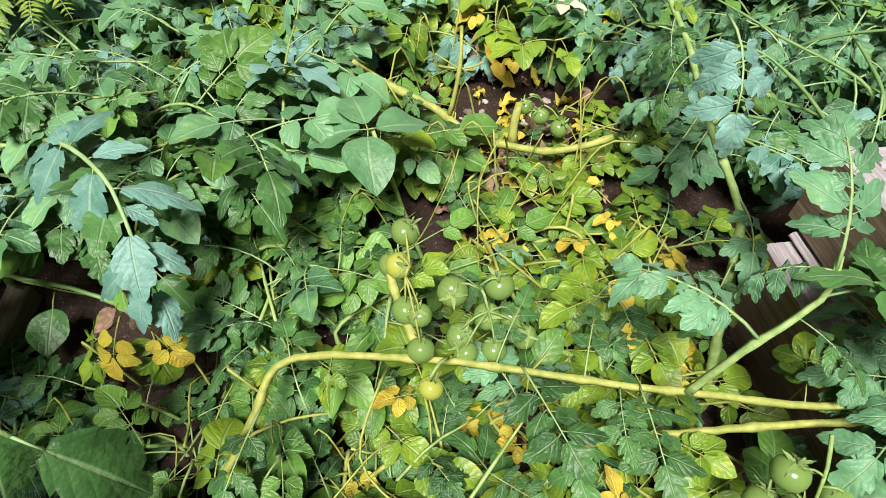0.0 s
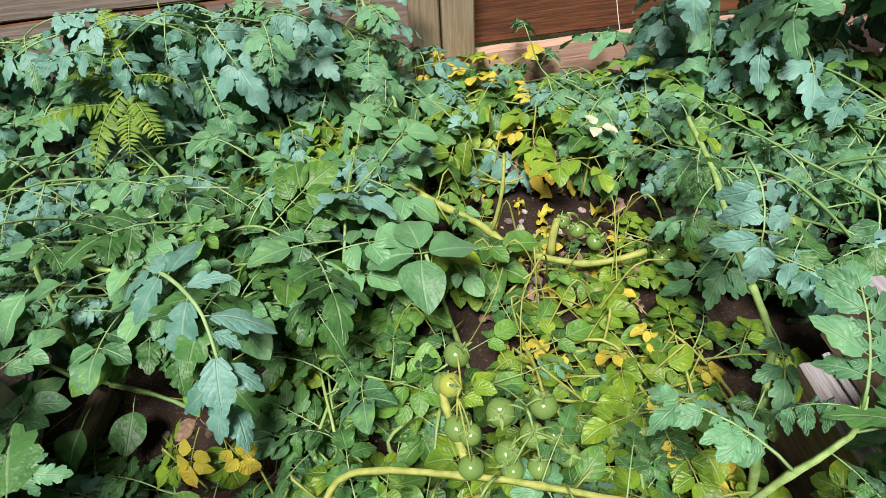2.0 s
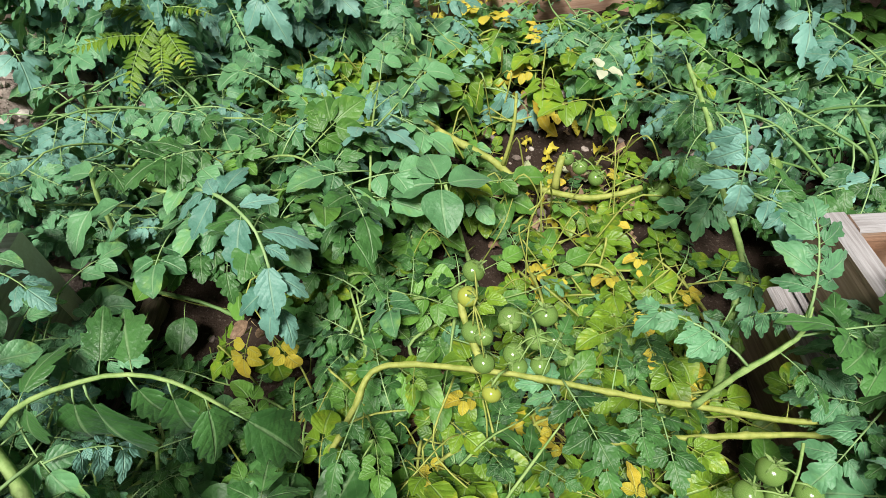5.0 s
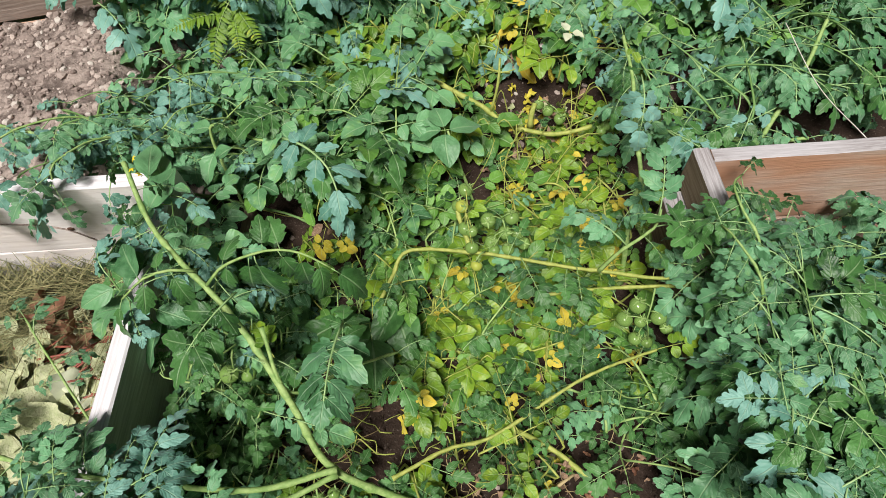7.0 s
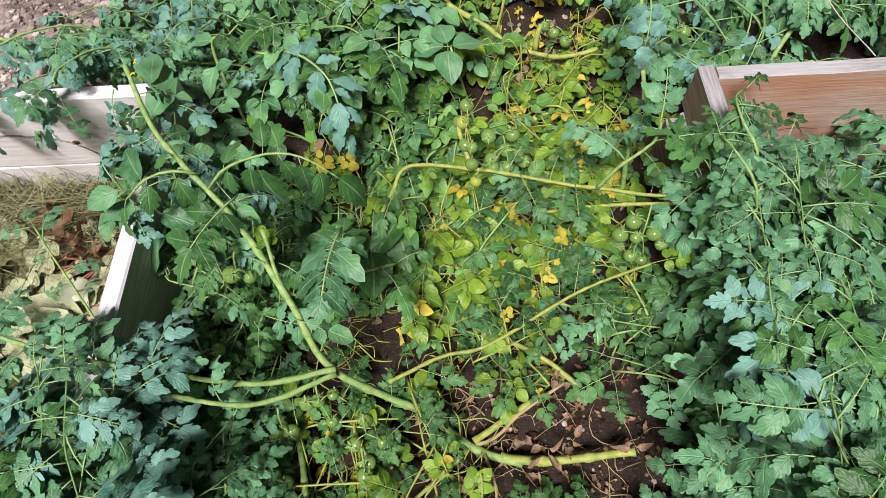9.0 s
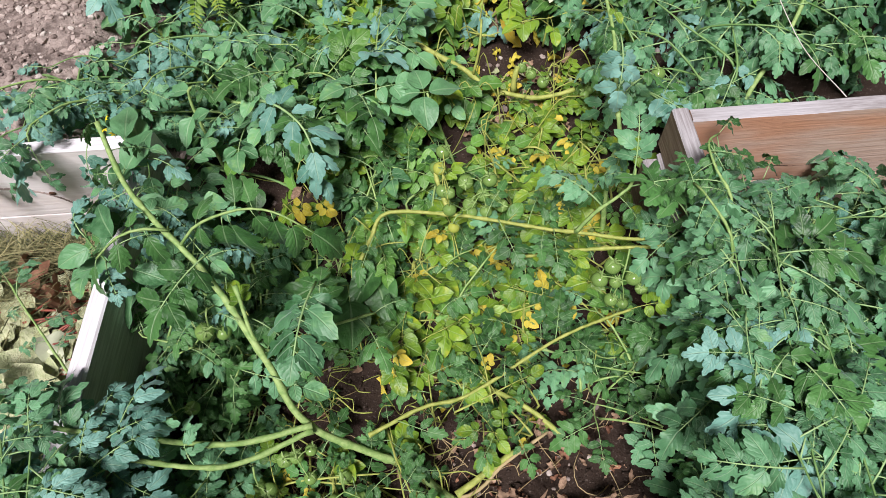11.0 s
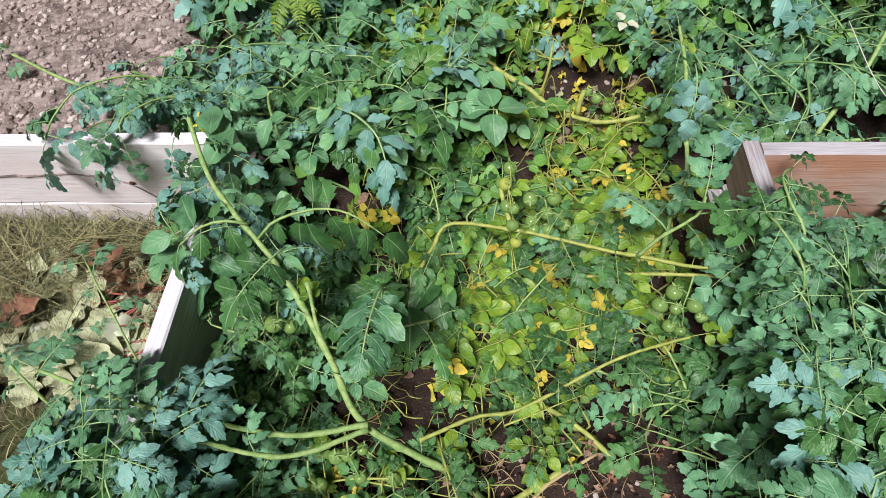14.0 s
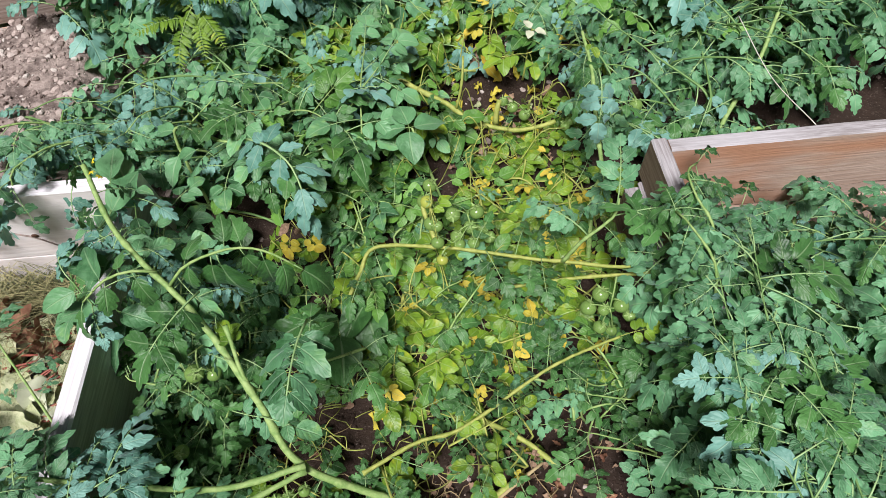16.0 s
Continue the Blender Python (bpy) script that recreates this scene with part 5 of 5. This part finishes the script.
def scatter_litter(name, label, count, boxes, materials, seed, size=(0.03, 0.075)):
    """Curled dead leaves lying on the soil."""
    r = random.Random(seed)
    verts, faces, slots, uvs = [], [], [], []
    for _ in range(count):
        x0, x1, y0, y1 = r.choice(boxes)
        x, y = r.uniform(x0, x1), r.uniform(y0, y1)
        leaf = Leaf()
        s = r.uniform(*size)
        leaf.blade(Matrix.Translation((x, y, soil_z(x, y) + 0.012)) @ turn(r.uniform(0, 360), r.uniform(-25, 25), r.uniform(-60, 60)), s, s * r.uniform(0.25, 0.7), r, 2.5, 0.5, r.uniform(-1.4, 1.4), r.uniform(0.2, 1.3), 0.8, 9, 0.22)
        n, k = len(verts), r.randrange(len(materials))
        verts += leaf.v
        uvs += leaf.uv
        faces += [tuple(i + n for i in q) for q in leaf.f]
        slots += [k] * len(leaf.f)
    tagged(new(name, mesh_of(name, verts, faces, materials, slots, uvs)), label, "leaf litter", "", "stuff")


scatter_litter("leaf_litter", "dry brown and yellow leaves on the soil", 110, ((0.04, 0.40, 0.76, 1.0),), [M_DRY_LEAF, M_YELLOW_LEAF, M_WILT_LEAF, M_DRY_LEAF], 4, (0.02, 0.05))
scatter_litter("leaf_litter", "dry brown leaves among the stems", 260, ((-0.47, 0.36, -0.5, 0.09), (-0.05, 0.34, -0.28, 0.03)), [M_DRY_LEAF, M_DRY_LEAF, M_RUST_LEAF, M_DRY_LEAF], 5, (0.008, 0.034))
scatter_litter("leaf_litter", "yellow fallen leaves under the potatoes", 170, ((-0.24, 0.38, 0.10, 0.66), (-0.07, 0.34, 0.95, 1.5)), [M_YELLOW_LEAF, M_DRY_LEAF, M_YELLOW_LEAF], 6)


def scatter_stalks(name, label, count, boxes, material, seed, length=(0.06, 0.22), lift=0.03, rad=0.0016, ground=None):
    """Thin bent stalks that lie in a tangle."""
    r = random.Random(seed)
    items = []
    for _ in range(count):
        x0, x1, y0, y1 = r.choice(boxes)
        x, y, a, n = r.uniform(x0, x1), r.uniform(y0, y1), r.uniform(0, 6.3), r.uniform(*length)
        pts, px, py = [], x, y
        for f in range(5):
            pts.append((px, py, (soil_z(px, py) if ground is None else ground) + 0.004 + r.uniform(0, lift)))
            a += r.gauss(0, 0.75)
            px, py = px + math.cos(a) * n * 0.25, py + math.sin(a) * n * 0.25
        items.append(tube(spline(pts, 0.02), rad * r.uniform(0.7, 1.4), rad * 0.6, 5))
    v, f = join(items)
    tagged(new(name, mesh_of(name, v, f, [material])), label, "dry stalks", "", "stuff")


scatter_stalks("dry_stalks", "tangle of thin dry stalks over the soil", 170, ((-0.43, 0.35, -0.46, 0.06),), M_DRY_STEM, 7, (0.04, 0.16), 0.03, 0.0011)
scatter_stalks("green_stalks", "tangle of thin yellow-green stalks low in the bed", 150, ((-0.47, 0.02, -0.44, 0.22), (-0.45, 0.30, 0.02, 0.44)), M_YELLOW_STEM, 8, (0.07, 0.2), 0.11, 0.0014)
scatter_stalks("green_stalks", "thin yellow-green stalks among the potatoes", 70, ((-0.40, 0.40, 0.46, 1.35),), M_YELLOW_STEM, 9, (0.10, 0.28), 0.16, 0.0018)


def scatter_grass(name, label, count, boxes, seed, length=(0.05, 0.16), flatten=0.5):
    r = random.Random(seed)
    verts, faces = [], []
    for _ in range(count):
        x0, x1, y0, y1 = r.choice(boxes)
        x, y = r.uniform(x0, x1), r.uniform(y0, y1)
        if in_bed(x, y):
            continue
        a, n, w = r.uniform(0, 6.3), r.uniform(*length), r.uniform(0.0009, 0.0028)
        lean = r.uniform(0.2, 1.0) * flatten
        n0 = len(verts)
        for k in range(5):
            f = k / 4
            out = n * (lean * f + 0.5 * flatten * f * f)
            up = n * (f * (1 - 0.55 * flatten * f) * (1.1 - lean * 0.8))
            ww = w * (1 - 0.85 * f)
            cx, cy = x + math.cos(a) * out, y + math.sin(a) * out
            for s in (-1, 1):
                verts.append((cx - math.sin(a) * ww * s, cy + math.cos(a) * ww * s, 0.08 + up))
        for k in range(4):
            i = n0 + 2 * k
            faces.append((i, i + 1, i + 3, i + 2))
    tagged(new(name, mesh_of(name, verts, faces, [M_GRASS])), label, "grass", "", "stuff")


scatter_grass("grass", "matted half-dry grass along the pale boards", 3000, ((-1.7, -0.70, 0.40, 0.59), (-1.7, -0.72, 0.46, 0.585), (-1.7, -1.2, 0.34, 0.5)), 10, (0.10, 0.32), 0.85)
scatter_grass("grass", "thin rough grass beside the bed", 2600, ((-1.7, -0.69, -1.0, 0.34),), 11, (0.03, 0.10), 0.6)
scatter_grass("grass", "green grass outside the bed", 2600, ((0.55, 1.5, -1.1, 0.54),), 12, (0.05, 0.16), 0.6)

# wilted weeds thrown down beside the bed
pile = thing("weed_pile", (-1.028, 0.288, 0.094), "heap of wilted pulled weeds with red stalks", "weeds")
pr = random.Random(33)
for i in range(110):
    x, y = pr.uniform(-1.32, -0.72), pr.uniform(0.08, 0.42)
    if x > RAIL_LEFT - 0.05:
        continue
    leaf = Leaf()
    s = pr.uniform(0.05, 0.13)
    leaf.blade(Matrix(), s, s * pr.uniform(0.5, 0.9), pr, 0.0, 0.0, pr.uniform(-0.6, 0.5), pr.uniform(-0.4, 0.6), 0.75, 12, 0.14, True, 0.6)
    place_part("leaf", leaf.mesh("leaf", M_WILT_LEAF if i % 12 else M_PALE_LEAF, M_RED_STEM), pile, Matrix.Translation((x, y, 0.10 + 0.035 * pr.random())) @ turn(pr.uniform(0, 360), pr.uniform(-12, 16), pr.uniform(-25, 25)))
for i in range(38):
    x, y, a = pr.uniform(-1.08, -0.76), pr.uniform(0.20, 0.46), pr.uniform(-0.3, 0.9)
    n = pr.uniform(0.10, 0.24)
    pts = [(x + math.cos(a) * n * f, y + math.sin(a) * n * f + 0.02 * math.sin(3 * f + i), 0.115 + 0.03 * pr.random()) for f in (-0.5, 0, 0.5)]
    if max(p[0] - RAIL_LEFT for p in pts) > -0.03:
        continue
    place_part("stalk", stem_mesh(pts, 0.0035, 0.002, M_RED_STEM, 6, 0.0004, 0.0), pile)
for cx, cy, n in ((-1.09, 0.44, 4), (-1.28, 0.27, 4), (-1.02, 0.41, 3)):
    for i in range(n):
        leaf = Leaf()
        s = pr.uniform(0.05, 0.10)
        leaf.blade(Matrix(), s, s * 0.6, pr, 3.0, 0.3, pr.uniform(-1.0, 1.0), pr.uniform(0.4, 1.0), 0.8, 12, 0.14)
        place_part("leaf", leaf.mesh("leaf", M_RUST_LEAF, M_RED_STEM), pile, Matrix.Translation((cx + pr.uniform(-0.03, 0.03), cy + pr.uniform(-0.03, 0.03), 0.13 + 0.03 * pr.random())) @ turn(pr.uniform(0, 360), pr.uniform(-15, 40), pr.uniform(-40, 40)), "crumpled rust-brown leaf")
sprig = thing("tomato_seedling", (-0.829, 0.068, 0.137), "young tomato shoot growing beside the bed", "tomato plant")
leafy_stem(sprig, [(-0.827, 0.086, 0.134), (-0.892, 0.192, 0.217), (-0.972, 0.3, 0.264), (-1.024, 0.369, 0.284)], 0.0035, 0.002, M_STEM, (("tomato", 1),), 0.10, 0.035, 0.4, pitch=(-30, 20))
sprig = thing("tomato_seedling", (-1.095, 0.132, 0.11), "young tomato shoot growing beside the bed", "tomato plant")
leafy_stem(sprig, [(-1.016, 0.016, 0.136), (-1.091, 0.101, 0.269), (-1.163, 0.159, 0.305), (-1.252, 0.182, 0.278)], 0.0035, 0.002, M_STEM, (("tomato", 1),), 0.12, 0.035, 0.3, pitch=(-30, 20))

for x, y, z in ((0.169, -0.016, 0.186), (0.132, -0.145, 0.171), (0.176, -0.128, 0.171), (0.289, -0.137, 0.189), (-0.071, -0.194, 0.157)):
    for k in range(5):
        put_leaf(vine, "dry", (x + rng.uniform(-0.012, 0.012), y + rng.uniform(-0.012, 0.012), z + 0.012), rng.uniform(0, 360), rng.uniform(-30, 40), rng.uniform(0.022, 0.045), rng.uniform(-60, 60), None, "crumpled dry brown leaf")
# dead leaf hanging beside the fruiting stem
for k, (kind, x, y, z, h, p, q) in enumerate((("yellow", -0.325, 0.515, 0.35, 160, -50, 0.085), ("dry", -0.325, 0.525, 0.36, 130, -70, 0.05), ("dry", -0.31, 0.53, 0.35, 200, -60, 0.05), ("dry", -0.33, 0.53, 0.345, 180, -80, 0.06), ("lime", -0.335, 0.525, 0.33, 120, -45, 0.10), ("lime", -0.31, 0.53, 0.33, 215, -60, 0.10), ("lime", -0.345, 0.52, 0.28, 110, -20, 0.09), ("yellow", -0.305, 0.515, 0.34, 210, -50, 0.08))):
    put_leaf(frond, kind, (x, y, z), h, p, q, rng.uniform(-30, 30), k)
for x, y, z, h in ((0.157, 1.525, 0.323, 170), (0.14, 1.501, 0.302, 60), (0.088, 1.471, 0.305, 210), (0.192, 1.482, 0.327, -60)):
    put_leaf(rosette if y < 1 else mid, "yellow", (x, y, z), h, rng.uniform(-20, 40), 0.13 if y > 1 else 0.07)

# bleached leaf
pale = thing("potato_shoot", (0.336, 1.051, 0.204), "potato shoot with bleached white leaves", "potato plant")
place_part("stem", stem_mesh([(0.301, 1.078, 0.215), (0.313, 1.096, 0.31), (0.321, 1.099, 0.373)], 0.003, 0.002, M_YELLOW_STEM), pale)
for h, p in ((150, 10), (-110, 0), (30, 20)):
    place_part("leaf", single_leaf(70 + h, 0.034, 0.025, 0.2, 0.2).mesh("leaf", M_PALE_LEAF, M_YELLOW_STEM), pale, Matrix.Translation((0.321, 1.099, 0.373)) @ turn(h, p), "bleached white leaf")


def fern_leaf(seed, length=0.24):
    r = random.Random(seed)
    leaf = Leaf()

    def at(s):
        return Vector((0, length * s, length * (0.35 * s - 0.45 * s * s)))
    leaf.stalk([at(i / 10) for i in range(11)], 0.0016, 0.0006)
    for i in range(16):
        s = 0.12 + 0.86 * i / 16
        n = length * 0.20 * math.sin(math.pi * (0.15 + 0.8 * s))
        for sign in (-1, 1):
            leaf.blade(Matrix.Translation(at(s)) @ turn(sign * r.uniform(62, 76), r.uniform(-20, 10)), n, n * 0.3, r, 0, 0, 0.3, 0.2, 0.8, 5, 0.02)
    return leaf.mesh("leaf", M_LIME_LEAF, M_STEM)


weed = thing("feathery_weed", (-0.60, 1.22, 0.22), "bright green weed with feathery comb-like leaves", "weed")
place_part("stem", stem_mesh([(-0.60, 1.24, 0.21), (-0.61, 1.23, 0.38), (-0.62, 1.22, 0.50)], 0.0035, 0.002, M_STEM), weed)
FERN = [fern_leaf(81, 0.19), fern_leaf(82, 0.15)]
for i, (h, p) in enumerate(((120, 15), (190, -10), (75, 25), (215, -20), (150, -35), (250, 10), (20, 30))):
    place_part("leaf", FERN[i % 2], weed, Matrix.Translation((-0.615, 1.225, 0.42 + 0.012 * i)) @ turn(h, p))

# yellow flowers
PETALS = Leaf()
for k in range(6):
    PETALS.blade(turn(60 * k, 15), 0.008, 0.0034, random.Random(k), 0, 0, 0.4, 0.1, 0.8, 5, 0.02)
PETALS = PETALS.mesh("flower", M_PETAL, M_STEM)
for x, y, z, plant in ((-0.645, 0.515, 0.593, vine), (-0.636, 0.528, 0.609, vine), (-0.627, 0.503, 0.591, vine), (0.417, -0.263, 0.669, cross), (0.406, -0.268, 0.678, cross), (-0.606, 1.511, 0.548, back), (-1.474, 1.043, 0.395, back)):
    place_part("flower", PETALS, plant, Matrix.Translation((x, y, z)) @ turn(rng.uniform(0, 360), rng.uniform(20, 70)), "small yellow flower")

# twine
for pts in ([(-1.286, 0.979, 0.24), (-1.321, 1.293, 0.253), (-1.385, 1.723, 0.226)], [(0.803, 0.939, 0.477), (0.817, 0.741, 0.454), (0.829, 0.559, 0.48)], [(0.534, 1.441, 0.297), (0.493, 1.507, 0.359), (0.477, 1.583, 0.478)]):
    line = new("twine", mesh_of("twine", *tube(spline(pts, 0.02), 0.0012, 0.0012, 5), [M_TWINE]))
    tagged(line, "thin pale twine tied across the bed", "twine", "twine in the bed")
